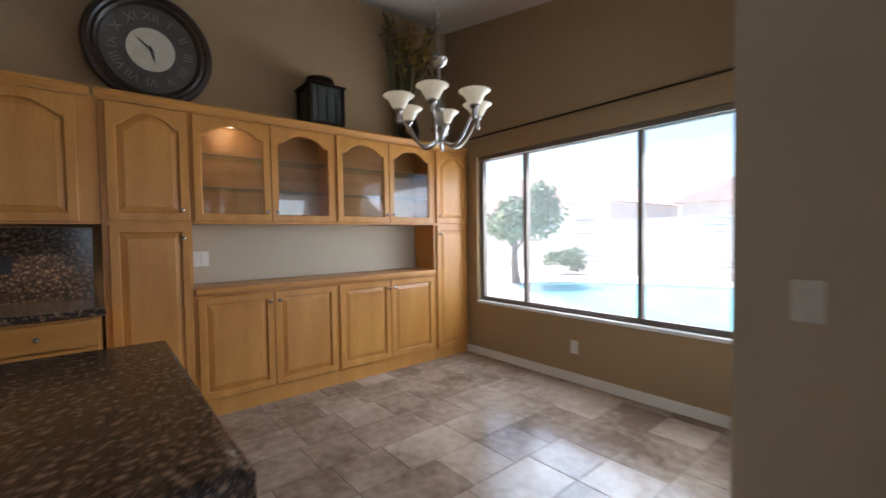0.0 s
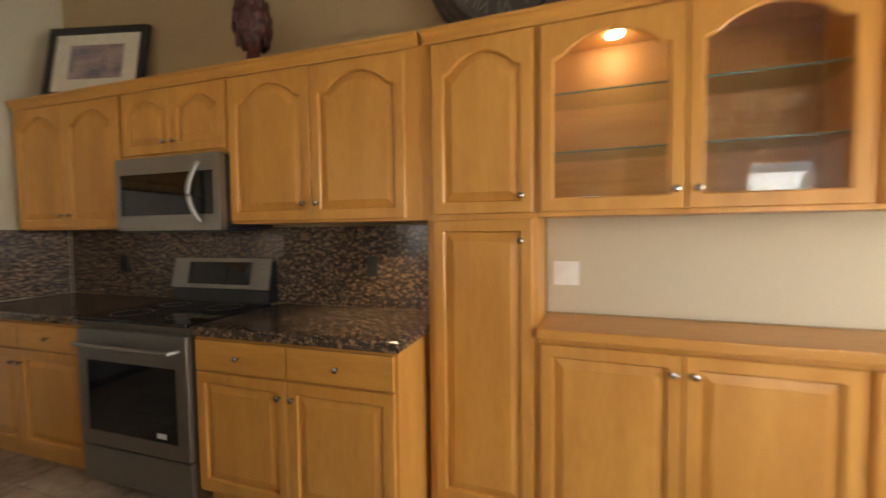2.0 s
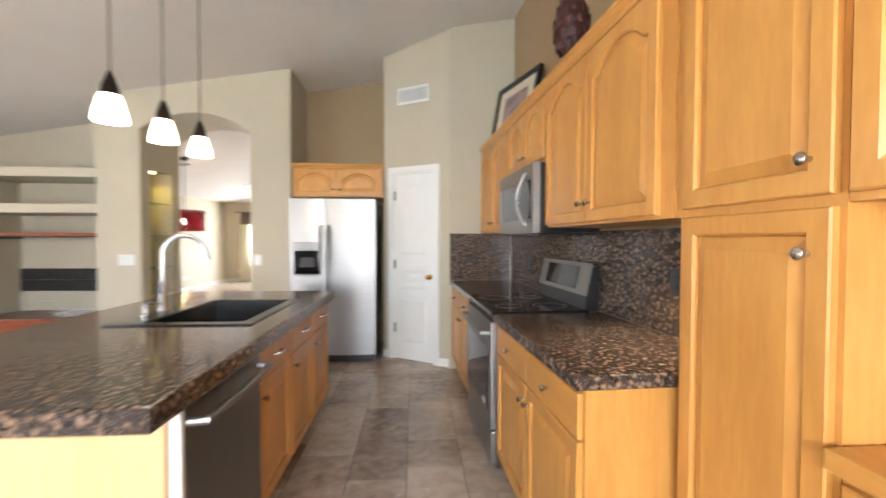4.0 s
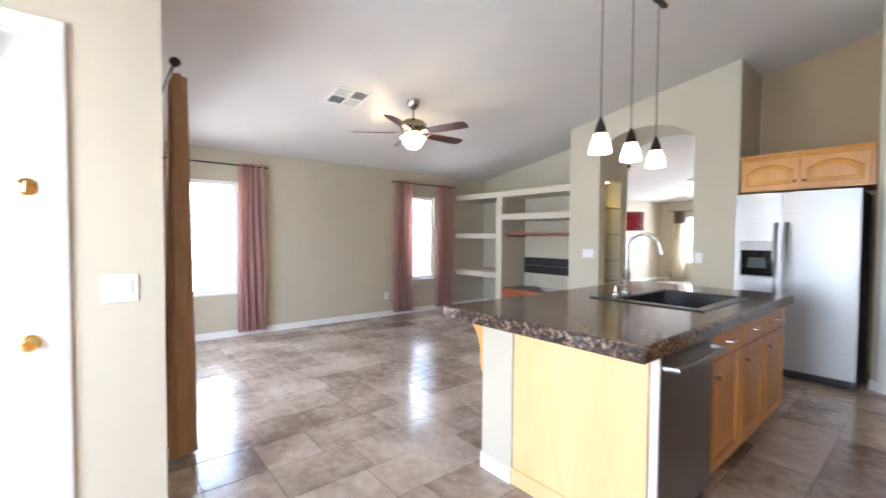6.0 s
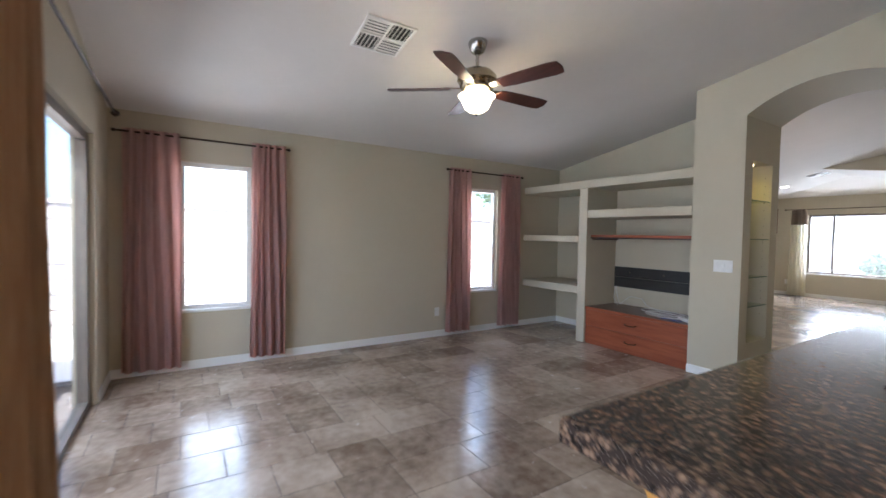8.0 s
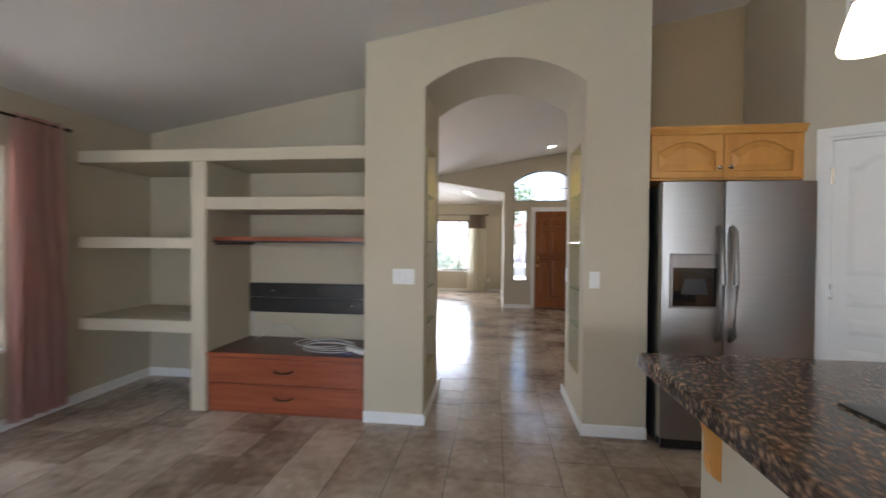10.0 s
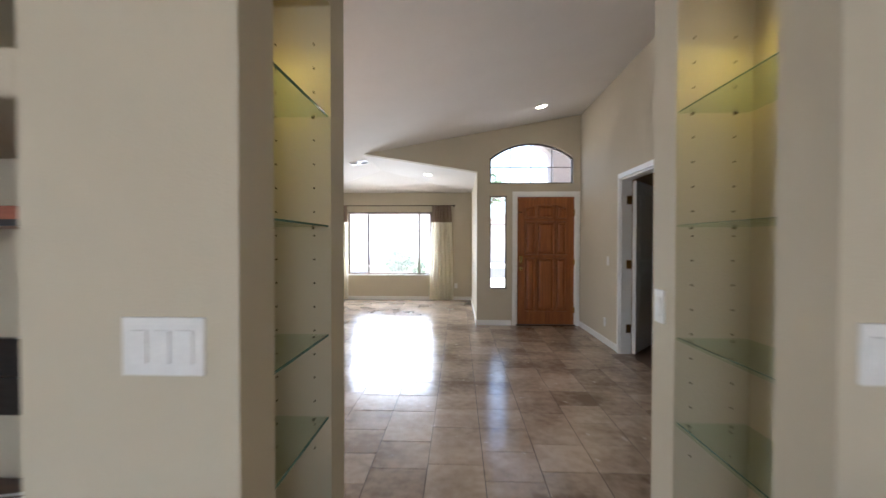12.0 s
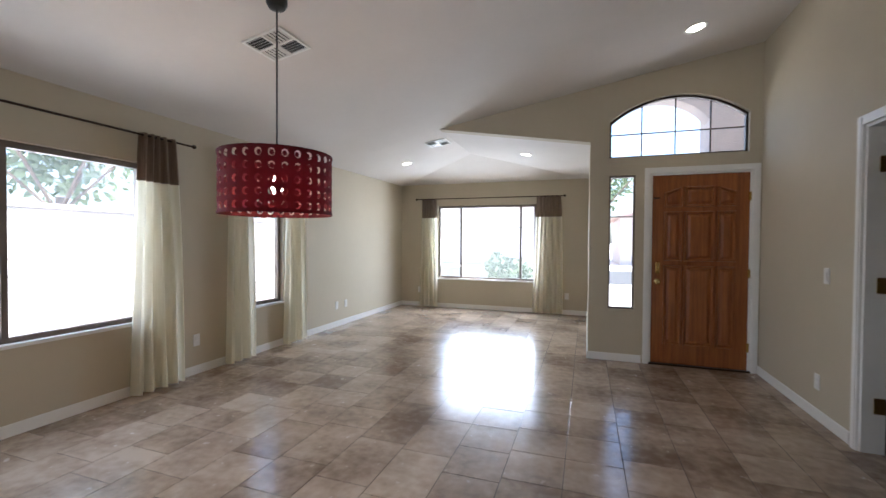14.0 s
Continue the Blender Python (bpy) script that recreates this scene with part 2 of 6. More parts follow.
def prism(bm, loop, depth):
    """A closed outline of (x, y, z) points pushed along the vector depth."""
    a = [bm.verts.new(p) for p in loop]
    b = [bm.verts.new(Vector(p) + Vector(depth)) for p in loop]
    bm.faces.new(a), bm.faces.new(b[::-1])
    for i in range(len(a)):
        j = (i + 1) % len(a)
        bm.faces.new((a[j], a[i], b[i], b[j]))
    return bm


def rings(bm, loops, cap=True, closed=False):
    """Skin a row of loops of equal length."""
    vs = [[bm.verts.new(p) for p in q] for q in loops]
    pairs = list(zip(vs, vs[1:])) + ([(vs[-1], vs[0])] if closed else [])
    for a, b in pairs:
        for i in range(len(a)):
            j = (i + 1) % len(a)
            bm.faces.new((a[i], a[j], b[j], b[i]))
    if cap and not closed:
        bm.faces.new(vs[0][::-1]), bm.faces.new(vs[-1])
    return bm


def turned(bm, profile, seg=20, at=(0, 0, 0), cap=True):
    """A turned body from (radius, z) pairs."""
    return rings(bm, [[(at[0] + max(r, 1e-4) * math.cos(2 * math.pi * k / seg), at[1] + max(r, 1e-4) * math.sin(2 * math.pi * k / seg), at[2] + z)
                       for k in range(seg)] for r, z in profile], cap)


def tube(bm, pts, r, seg=8):
    """A round bar along points."""
    pts = [Vector(p) for p in pts]
    loops = []
    for i, p in enumerate(pts):
        d = (pts[min(i + 1, len(pts) - 1)] - pts[max(i - 1, 0)]).normalized()
        s = d.cross(Vector((0, 0, 1)))
        s = s.normalized() if s.length > 1e-3 else Vector((1, 0, 0))
        u = s.cross(d)
        loops.append([p + r * (math.cos(2 * math.pi * k / seg) * s + math.sin(2 * math.pi * k / seg) * u) for k in range(seg)])
    return rings(bm, loops)


def finish(name, bm, mat, smooth=False):
    bmesh.ops.recalc_face_normals(bm, faces=bm.faces)
    me = bpy.data.meshes.new(name)
    bm.to_mesh(me)
    bm.free()
    me.materials.append(mat)
    if smooth:
        me.shade_smooth()
        me.set_sharp_from_angle(angle=radians(40))
    return me


def part(name, bm, mat, parent, label="", smooth=False):
    ob = new(name, finish(name, bm, mat, smooth))
    ob.parent = parent
    return tagged(ob, label)


def thing(name, m, label, category, group="", kind=""):
    ob = new(name)
    ob.empty_display_size = 0.1
    ob.matrix_world = m
    return tagged(ob, label, category, group, kind)


def structure(name, bm, mat, label="", smooth=False):
    return tagged(new(name, finish(name, bm, mat, smooth)), label, "", "", "structure")


def B(*a, bevel=0.0):
    return box(bmesh.new(), *a, bevel=bevel)


def ceil_z(x):
    """Underside of the vaulted ceiling."""
    return 2.40 + 0.172 * (x + 6.6)


# ---- the large structure ----
def tall(bm, x0, x1, y0, y1, z0):
    """A wall block that runs up to the vault."""
    a, b = ceil_z(x0) + 0.03, ceil_z(x1) + 0.03
    v = [bm.verts.new(p) for p in ((x0, y0, z0), (x1, y0, z0), (x1, y1, z0), (x0, y1, z0), (x0, y0, a), (x1, y0, b), (x1, y1, b), (x0, y1, a))]
    for q in ((3, 2, 1, 0), (4, 5, 6, 7), (0, 1, 5, 4), (1, 2, 6, 5), (2, 3, 7, 6), (3, 0, 4, 7)):
        bm.faces.new([v[i] for i in q])


def wall_along_y(name, x0, x1, y0, y1, holes, mat, label):
    bm, y = bmesh.new(), y0
    for a, b, lo, hi in sorted(holes):
        tall(bm, x0, x1, y, a, 0)
        tall(bm, x0, x1, a, b, hi)
        if lo > 0:
            box(bm, x0, x1, a, b, 0, lo)
        y = b
    tall(bm, x0, x1, y, y1, 0)
    return structure(name, bm, mat, label)


def wall_along_x(name, y0, y1, x0, x1, holes, mat, label, low=False):
    bm, x = bmesh.new(), x0
    for a, b, lo, hi in sorted(holes):
        tall(bm, x, a, y0, y1, 0)
        tall(bm, a, b, y0, y1, hi)
        if lo > 0:
            box(bm, a, b, y0, y1, 0, lo)
        x = b
    tall(bm, x, x1, y0, y1, 0)
    return structure(name, bm, mat, label)


LW, LI = -6.74, -6.6
wall_along_y("wall_west", LW, LI, -1.14, 12.64, [(-0.47, 0.16, 0.57, 2.0), (2.84, 3.40, 0.57, 2.0), (5.45, 7.28, 0.6, 1.95), (8.46, 8.98, 0.54, 1.95)],
             PAINT, "tan painted wall with four windows")
wall_along_x("wall_living_rear", -1.14, -1.0, LI, -3.08, [(-5.98, -3.70, 0, 2.05)], PAINT, "tan painted wall with a glass patio slider")
wall_along_y("wall_nook_west", -3.08, -2.94, -2.77, -1.0, [(-2.24, -1.37, 0, 2.06)], PAINT, "tan painted wall round a glazed patio door")
wall_along_x("wall_nook_south", -2.77, -2.63, -2.94, 0.47, [(-2.55, -0.16, 0.58, 2.12)], ACCENT, "brown painted wall round a wide window")
wall_along_y("wall_east", 0.33, 0.47, -2.63, 0.56, [], ACCENT, "brown painted wall behind the tall cabinets")
KITCHEN = pose(0, 0.52, 0, 0, 0, -87.5)     # along the kitchen run; y points into the wall
bm = bmesh.new()
box(bm, -3.12, 0.04, 0.335, 0.47, 0, 3.66)
w = structure("wall_kitchen", bm, ACCENT, "brown painted wall behind the kitchen run")
w.matrix_world = KITCHEN
bm = bmesh.new()
tall(bm, -0.455, 0.62, 3.49, 3.61, 0)
structure("wall_kitchen_north", bm, PAINT, "short tan painted wall beside the pantry")
DIAG = pose(-1.15, 3.97, 0, 0, 0, -32.0)    # along the slanted pantry wall; y points into the wall
bm = bmesh.new()
for q in ((0, 0.125, 0.0, 0.1, 0, 3.52), (0.125, 0.65, 0.0, 0.1, 2.05, 3.52), (0.65, 0.87, 0.0, 0.1, 0, 3.52)):
    box(bm, *q)
w = structure("wall_pantry", bm, PAINT, "tan painted slanted wall with the pantry door")
w.matrix_world = DIAG
# two unseen walls added round the pantry to keep outside light from leaking in
bm = bmesh.new()
tall(bm, 0.62, 0.74, 3.49, 4.755, 0)
structure("wall_pantry_east_unseen", bm, PAINT, "unseen outer pantry wall added to block light leaks")
bm = bmesh.new()
tall(bm, -1.03, 0.62, 4.64, 4.755, 0)
structure("wall_pantry_back_unseen", bm, PAINT, "unseen back pantry wall added to block light leaks")
bm = bmesh.new()
tall(bm, -1.15, -1.03, 3.98, 4.755, 0)
structure("wall_alcove_east", bm, PAINT, "tan painted side of the fridge alcove")
bm = bmesh.new()
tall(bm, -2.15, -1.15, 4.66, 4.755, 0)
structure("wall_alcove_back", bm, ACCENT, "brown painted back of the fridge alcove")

# two deep piers with lit glass-shelf recesses in the passage, and the arch between them
AL, AR, AY0, AY1 = -3.71, -2.575, 3.905, 4.645


def pier(name, x0, x1, open_side):
    bm = bmesh.new()
    n0, n1, z0, z1, d = 4.06, 4.49, 0.37, 2.09, 0.24
    tall(bm, x0, x1, AY0, n0, 0)
    tall(bm, x0, x1, n1, AY1, 0)
    tall(bm, x0, x1, n0, n1, z1)
    box(bm, x0, x1, n0, n1, 0, z0)
    if open_side > 0:
        box(bm, x0, x1 - d, n0, n1, z0, z1)
    else:
        box(bm, x0 + d, x1, n0, n1, z0, z1)
    return structure(name, bm, PAINT, "thick tan painted pier with a lit recess")


pier("wall_pier_west", -4.16, AL, 1)
pier("wall_pier_east", AR, -2.15, -1)
bm = bmesh.new()
mid, half, spring, rise = (AL + AR) / 2, (AR - AL) / 2, 2.48, 0.19
rad = (half * half + rise * rise) / (2 * rise)
loop = []
for k in range(25):
    u = -half + 2 * half * k / 24
    loop.append((mid + u, AY0, spring + math.sqrt(rad * rad - u * u) - rad + rise))
loop += [(AR, AY0, ceil_z(AR) + 0.03), (AL, AY0, ceil_z(AL) + 0.03)]
prism(bm, loop, (0, AY1 - AY0, 0))
structure("wall_arch", bm, PAINT, "tan painted wall over a segmental arch")

# media recess with plastered shelves
bm = bmesh.new()
tall(bm, LI, -4.16, 4.65, 4.755, 0)
structure("wall_media_back", bm, PAINT, "tan painted back wall of the media recess")
SH = [(-6.6, -5.57, 0.61, 0.71), (-6.6, -5.57, 1.28, 1.37), (-6.6, -4.16, 1.97, 2.07), (-5.44, -4.16, 1.59, 1.69)]
for a, b, lo, hi in SH:
    structure("trim_plaster_shelf", B(a, b, 3.905, 4.65, lo, hi, bevel=0.012), PAINT, "tan painted plaster shelf")
structure("wall_media_bay", B(-5.44, -4.16, 4.5, 4.65, 0, 1.97), PAINT, "tan painted back of the television bay")
structure("trim_plaster_post", B(-5.57, -5.44, 3.9, 4.65, 0, 1.97, bevel=0.012), PAINT, "tan painted plaster divider")

# entry side
wall_along_y("wall_hall", -1.39, -1.27, 4.755, 9.81, [(6.75, 8.05, 0, 2.05)], PAINT, "tan painted hall wall with an open doorway")
bm = bmesh.new()
for a, b, lo, hi in ((-3.0, -2.80, 0, 9), (-2.80, -2.53, 0, 0.57), (-2.80, -2.53, 2.04, 2.23), (-2.53, -2.405, 0, 2.23), (-2.405, -1.50, 2.06, 2.23), (-1.50, -1.39, 2.06, 9), (-1.44, -1.39, 0, 2.06)):
    if hi > 5:
        tall(bm, a, b, 9.67, 9.81, lo)
    else:
        box(bm, a, b, 9.67, 9.81, lo, hi)
aw0, aw1, asp, ari = -2.80, -1.50, 2.63, 0.235
am, ah = (aw0 + aw1) / 2, (aw1 - aw0) / 2
arad = (ah * ah + ari * ari) / (2 * ari)


def arch_top(x):
    return asp + math.sqrt(arad * arad - (x - am) ** 2) - arad + ari


loop = [(aw0 + 2 * ah * k / 20, 9.67, arch_top(aw0 + 2 * ah * k / 20)) for k in range(21)]
loop += [(aw1, 9.67, ceil_z(aw1) + 0.03), (aw0, 9.67, ceil_z(aw0) + 0.03)]
prism(bm, loop, (0, 0.14, 0))
RX, RZ = -4.8, ceil_z(-4.8)
prism(bm, [(-3.0, 9.67, 2.42), (-3.0, 9.67, ceil_z(-3.0) + 0.03), (RX, 9.67, RZ + 0.03), (RX, 9.67, RZ)], (0, 0.14, 0))
structure("wall_entry", bm, PAINT, "tan painted entry wall round door, sidelight and arched window")
bm = bmesh.new()
box(bm, -3.0, -2.86, 9.81, 12.64, 0, 2.46)
structure("wall_lounge_east", bm, PAINT, "tan painted lounge side wall")
bm = bmesh.new()
for q in ((LI, -5.82, 0, 2.5), (-5.82, -3.90, 0, 0.57), (-5.82, -3.90, 2.0, 2.5), (-3.90, -3.0, 0, 2.5)):
    box(bm, q[0], q[1], 12.5, 12.64, q[2], q[3])
structure("wall_lounge_north", bm, PAINT, "tan painted wall round the front window")

bm = bmesh.new()
prism(bm, [(LW, -2.77, ceil_z(LW)), (0.75, -2.77, ceil_z(0.75)), (0.75, -2.77, ceil_z(0.75) + 0.15), (LW, -2.77, ceil_z(LW) + 0.15)], (0, 9.81 + 2.77, 0))
structure("ceiling", bm, CEIL, "white painted sloping ceiling")
bm = bmesh.new()
q = [(LW, 9.812, ceil_z(LW)), (RX, 9.812, RZ), (-2.86, 9.812, 2.40), (LW, 12.64, 2.40), (-2.86, 12.64, 2.40), (RX, 11.2, RZ)]
v = [bm.verts.new(p) for p in q]
for f in ((0, 1, 5, 3), (1, 2, 4, 5), (3, 5, 4)):
    bm.faces.new([v[i] for i in f])
r = bmesh.ops.extrude_face_region(bm, geom=bm.faces[:])
bmesh.ops.translate(bm, verts=[e for e in r["geom"] if isinstance(e, bmesh.types.BMVert)], vec=(0, 0, 0.15))
structure("ceiling_lounge", bm, CEIL, "white painted hipped ceiling")

# side room seen through the hall doorway
bm = bmesh.new()
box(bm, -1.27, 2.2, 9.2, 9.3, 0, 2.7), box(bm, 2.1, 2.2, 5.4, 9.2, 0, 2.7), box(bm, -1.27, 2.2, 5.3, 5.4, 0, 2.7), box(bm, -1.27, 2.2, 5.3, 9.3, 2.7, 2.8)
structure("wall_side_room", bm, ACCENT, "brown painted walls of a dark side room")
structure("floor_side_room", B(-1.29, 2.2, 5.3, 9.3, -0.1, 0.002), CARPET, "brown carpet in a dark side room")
structure("baseboard", B(2.085, 2.1, 5.4, 9.2, 0.0, 0.09), TRIM)
structure("baseboard", B(-1.27, 2.1, 9.185, 9.2, 0.0, 0.09), TRIM)


def base(x0, y0, x1, y1, side, h=0.085, t=0.013):
    """A baseboard along a wall; side is the way into the room."""
    bm = bmesh.new()
    if x0 == x1:
        a, b = sorted((x0, x0 + side * t))
        box(bm, a, b, y0, y1, 0.002, h)
    else:
        a, b = sorted((y0, y0 + side * t))
        box(bm, x0, x1, a, b, 0.002, h)
    top = [e for e in bm.edges if all(v.co.z > h - 0.001 for v in e.verts)]
    bmesh.ops.bevel(bm, geom=top, offset=0.005, segments=2, affect="EDGES")
    return structure("baseboard", bm, TRIM, "white painted baseboard")


base(LI, -1.0, LI, 4.65, 1), base(LI, 4.755, LI, 12.5, 1)
base(LI + 0.013, 4.65, -5.57, 4.65, -1)
base(LI + 0.013, -1.0, -6.02, -1.0, 1), base(-3.66, -1.0, -2.94, -1.0, 1)
base(-2.94, -1.28, -2.94, -0.987, 1), base(-2.94, -2.63, -2.94, -2.33, 1)
base(-2.927, -2.63, 0.0, -2.63, 1)
base(-4.16, 3.905, AL, 3.905, -1), base(AR, 3.905, -2.15, 3.905, -1)
base(AL, 3.892, AL, 4.768, 1), base(AR, 3.892, AR, 4.768, -1)
base(LI + 0.013, 4.755, -4.16, 4.755, 1), base(-2.15, 4.755, -1.39, 4.755, 1)
base(-4.147, AY1, AL, AY1, 1), base(AR, AY1, -2.163, AY1, 1)
base(-1.39, 4.768, -1.39, 6.67, -1), base(-1.39, 8.13, -1.39, 9.67, -1)
base(-3.0, 9.67, -2.46, 9.67, -1)
base(-3.0, 9.657, -3.0, 12.5, -1)
base(LI + 0.013, 12.5, -3.013, 12.5, -1)
for a, b in ((0.0, 0.062), (0.713, 0.87)):
    w = structure("baseboard", B(a, b, -0.013, 0, 0.002, 0.085), TRIM, "white painted baseboard")
    w.matrix_world = DIAG

structure("floor", B(LW, 0.8, -2.77, 12.64, -0.12, -0.0016), GROUT, "grout bed under the stone tiles")

# ---- doors and windows ----
def window(name, m, w, h, uprights=(), bars=(), mat=ALU, label="", rim=0.045, sill=True, haze_spans=()):
    """A framed window, x along, y outward, z up from its lower corner."""
    ob = thing(name, m, label, "window", kind="structure")
    bm = bmesh.new()
    box(bm, 0, rim, 0.05, 0.1, 0, h), box(bm, w - rim, w, 0.05, 0.1, 0, h), box(bm, rim, w - rim, 0.05, 0.1, 0, rim), box(bm, rim, w - rim, 0.05, 0.1, h - rim, h)
    part("window_frame", bm, mat, ob)
    cuts = [rim] + list(uprights) + [w - rim]
    for u in uprights:
        part("mullion", B(u - 0.02, u + 0.02, 0.045, 0.1, rim, h - rim, bevel=0.004), mat, ob)
    for b in bars:
        part("glazing_bar", B(rim, w - rim, 0.068, 0.082, b - 0.006, b + 0.006), mat, ob)
    for a, b in zip(cuts, cuts[1:]):
        p = part("pane", B(a, b, 0.073, 0.077, rim, h - rim), GLASS, ob)
        p.visible_shadow = False
    # hazy sheets added behind the glass to wash out the view
    for a, b in haze_spans:
        p = part("haze_screen", B(a, b, 0.086, 0.087, rim, h - rim), HAZE_SCREEN, ob, "thin pale screen sheet adding glare haze")
        p.visible_shadow = False
    if sill:
        part("window_sill", B(-0.0, w, -0.012, 0.05, -0.02, 0.008, bevel=0.004), TRIM, ob)
    return ob


FW = lambda x, z, y0: pose(x, y0, z, 0, 0, 90)     # window in the west wall: x runs +y, y runs -x
window("window_1", FW(LI, 0.57, -0.47), 0.63, 1.43, bars=(), label="tall narrow white-framed living room window", mat=TRIM)
window("window_2", FW(LI, 0.57, 2.84), 0.56, 1.43, label="tall narrow white-framed living room window", mat=TRIM)
window("window_3", FW(LI, 0.60, 5.45), 1.83, 1.35, (0.92,), haze_spans=((0.94, 1.785),), label="wide bronze-framed sliding window in the dining area")
window("window_4", FW(LI, 0.54, 8.46), 0.52, 1.41, haze_spans=((0.045, 0.475),), label="narrow bronze-framed window between cream curtains")
window("window_5", pose(-5.82, 12.5, 0.57), 1.92, 1.43, (0.47, 1.63), (1.0,), haze_spans=((0.045, 1.875),), label="wide bronze-framed front window")
window("window_6", pose(-0.16, -2.63, 0.58, 0, 0, 180), 2.39, 1.54, (0.61, 1.72), haze_spans=((0.05, 2.34),), label="wide bronze-framed nook window facing a pool", rim=0.05)
window("window_7", pose(-2.80, 9.67, 0.57), 0.27, 1.47, (), (1.02,), label="slim dark-framed sidelight beside the front door", rim=0.02, sill=False)

# arched window over the front door
ob = thing("window_8", pose(0, 0, 0), "arched dark-framed window above the front door", "window", kind="structure")
bm = bmesh.new()
out = [(aw0 + 2 * ah * k / 20, arch_top(aw0 + 2 * ah * k / 20)) for k in range(21)]
loop_o = [(aw1, 2.23), (aw0, 2.23)] + out
loop_i = [(aw1 - 0.02, 2.25), (aw0 + 0.02, 2.25)] + [(am + (x - am) * 0.97, z - 0.02) for x, z in out]
rings(bm, [[(x, 9.72, z) for x, z in loop_o], [(x, 9.72, z) for x, z in loop_i], [(x, 9.77, z) for x, z in loop_i], [(x, 9.77, z) for x, z in loop_o]], closed=True)
part("window_frame", bm, BRONZE, ob)
for x in (-2.475, -2.15, -1.825):
    part("glazing_bar", B(x - 0.006, x + 0.006, 9.735, 9.755, 2.25, arch_top(x) - 0.02), BRONZE, ob)
part("glazing_bar", B(aw0 + 0.02, aw1 - 0.02, 9.735, 9.755, 2.486, 2.498), BRONZE, ob)
p = part("pane", prism(bmesh.new(), [(x, 9.743, z) for x, z in loop_i], (0, 0.004, 0)), GLASS, ob)
p.visible_shadow = False


def casing(parent, w, h, mat=TRIM, t=0.06):
    """Door casing round an opening, x along, y outward."""
    for q in ((-t, 0, 0, h + t), (w, w + t, 0, h + t), (0, w, h, h + t)):
        bm = bmesh.new()
        box(bm, q[0], q[1], -0.016, 0.0, q[2] + 0.001, q[3])
        box(bm, q[0] + 0.012, q[1] - 0.012, -0.021, -0.016, q[2] + 0.001, q[3] - (0.012 if q[3] > h else 0))
        part("casing", bm, mat, parent)
    for q in ((0, 0.02, 0, h), (w - 0.02, w, 0, h), (0.02, w - 0.02, h - 0.02, h)):
        part("jamb", B(q[0], q[1], 0.0, 0.12, q[2] + 0.002, q[3]), mat, parent)


def knob(parent, x, y, z, mat=BRASS, r=0.026, way=-1):
    bm = turned(bmesh.new(), [(r * 1.15, 0), (r * 1.15, 0.008), (r * 0.4, 0.012), (r * 0.4, 0.035), (r * 0.9, 0.042), (r, 0.055), (r * 0.7, 0.066), (0, 0.068)], 16)
    bmesh.ops.rotate(bm, verts=bm.verts, matrix=Matrix.Rotation(radians(90 * -way), 3, "X"), cent=(0, 0, 0))
    bmesh.ops.translate(bm, verts=bm.verts, vec=(x, y, z))
    return part("knob", bm, mat, parent, "", True)


def raised(bm, x0, x1, z0, z1, y, proud=0.008, inset=0.03, arch=0.0):
    """A raised field with sloped edges standing on the plane y."""
    def loop(d, yy):
        a, b, lo, hi = x0 + d, x1 - d, z0 + d, z1 - d
        pts = [(a, yy, lo), (b, yy, lo)]
        if arch:
            for k in range(11):
                s = k / 10
                pts.append((b + (a - b) * s, yy, hi - arch + arch * math.sin(math.pi * min(max((s - 0.1) / 0.8, 0), 1)) ** 0.8))
        else:
            pts += [(b, yy, hi), (a, yy, hi)]
        return pts
    return rings(bm, [loop(0, y), loop(0.004, y - 0.002), loop(inset, y - proud), loop(inset + 0.004, y - proud)])


# front door: nine carved panels
ob = thing("door_1", pose(-2.385, 9.68, 0), "closed red oak front door with nine raised panels", "door", kind="structure")
casing(ob, 0.925, 2.045)
bm = B(0.022, 0.903, 0.01, 0.052, 0.02, 2.022)
leaf = part("door_leaf", bm, OAK, ob, "red oak door leaf")
cols = ((0.15, 0.29), (0.34, 0.585), (0.635, 0.775))
for i, (a, b) in enumerate(cols):
    for z0, z1 in ((0.24, 1.05), (1.13, 1.62), (1.70, 1.88)):
        bm = bmesh.new()
        lo = [(a, 0.0095, z0), (b, 0.0095, z0), (b, 0.0095, z1), (a, 0.0095, z1)]
        if z0 > 1.6 and i == 0:
            lo[3] = (a, 0.0095, z1 - 0.06)
        if z0 > 1.6 and i == 2:
            lo[2] = (b, 0.0095, z1 - 0.06)
        cx, cz = (a + b) / 2, (z0 + z1) / 2

        def shrink(d, y):
            return [(x + (d if x < cx else -d), y, z + (d if z < cz else -d)) for x, _, z in lo]
        rings(bm, [shrink(-0.016, 0.01), shrink(-0.011, -0.010), shrink(0.0, -0.009), shrink(0.010, 0.0085), shrink(0.018, 0.0085), shrink(0.042, -0.004), shrink(0.046, -0.004)])
        part("door_panel", bm, OAK, leaf)
bm = B(0.055, 0.1, -0.012, 0.01, 0.98, 1.1, bevel=0.008)
part("handle_plate", bm, BRASS, leaf, "brass handle set")
part("grip", tube(bmesh.new(), [(0.078, -0.01, 1.09), (0.078, -0.05, 1.08), (0.078, -0.055, 1.02), (0.078, -0.02, 0.97)], 0.008), BRASS, leaf, "", True)
knob(leaf, 0.078, 0.01, 0.89, BRASS, 0.028)
for z in (0.25, 1.0, 1.78):
    part("hinge", B(0.895, 0.915, -0.004, 0.012, z - 0.045, z + 0.045), BRASS, ob)
part("peephole", turned(bmesh.new(), [(0.008, 0), (0.008, 0.004)], 10, (0.462, 0.0, 1.5)), BRASS, leaf)
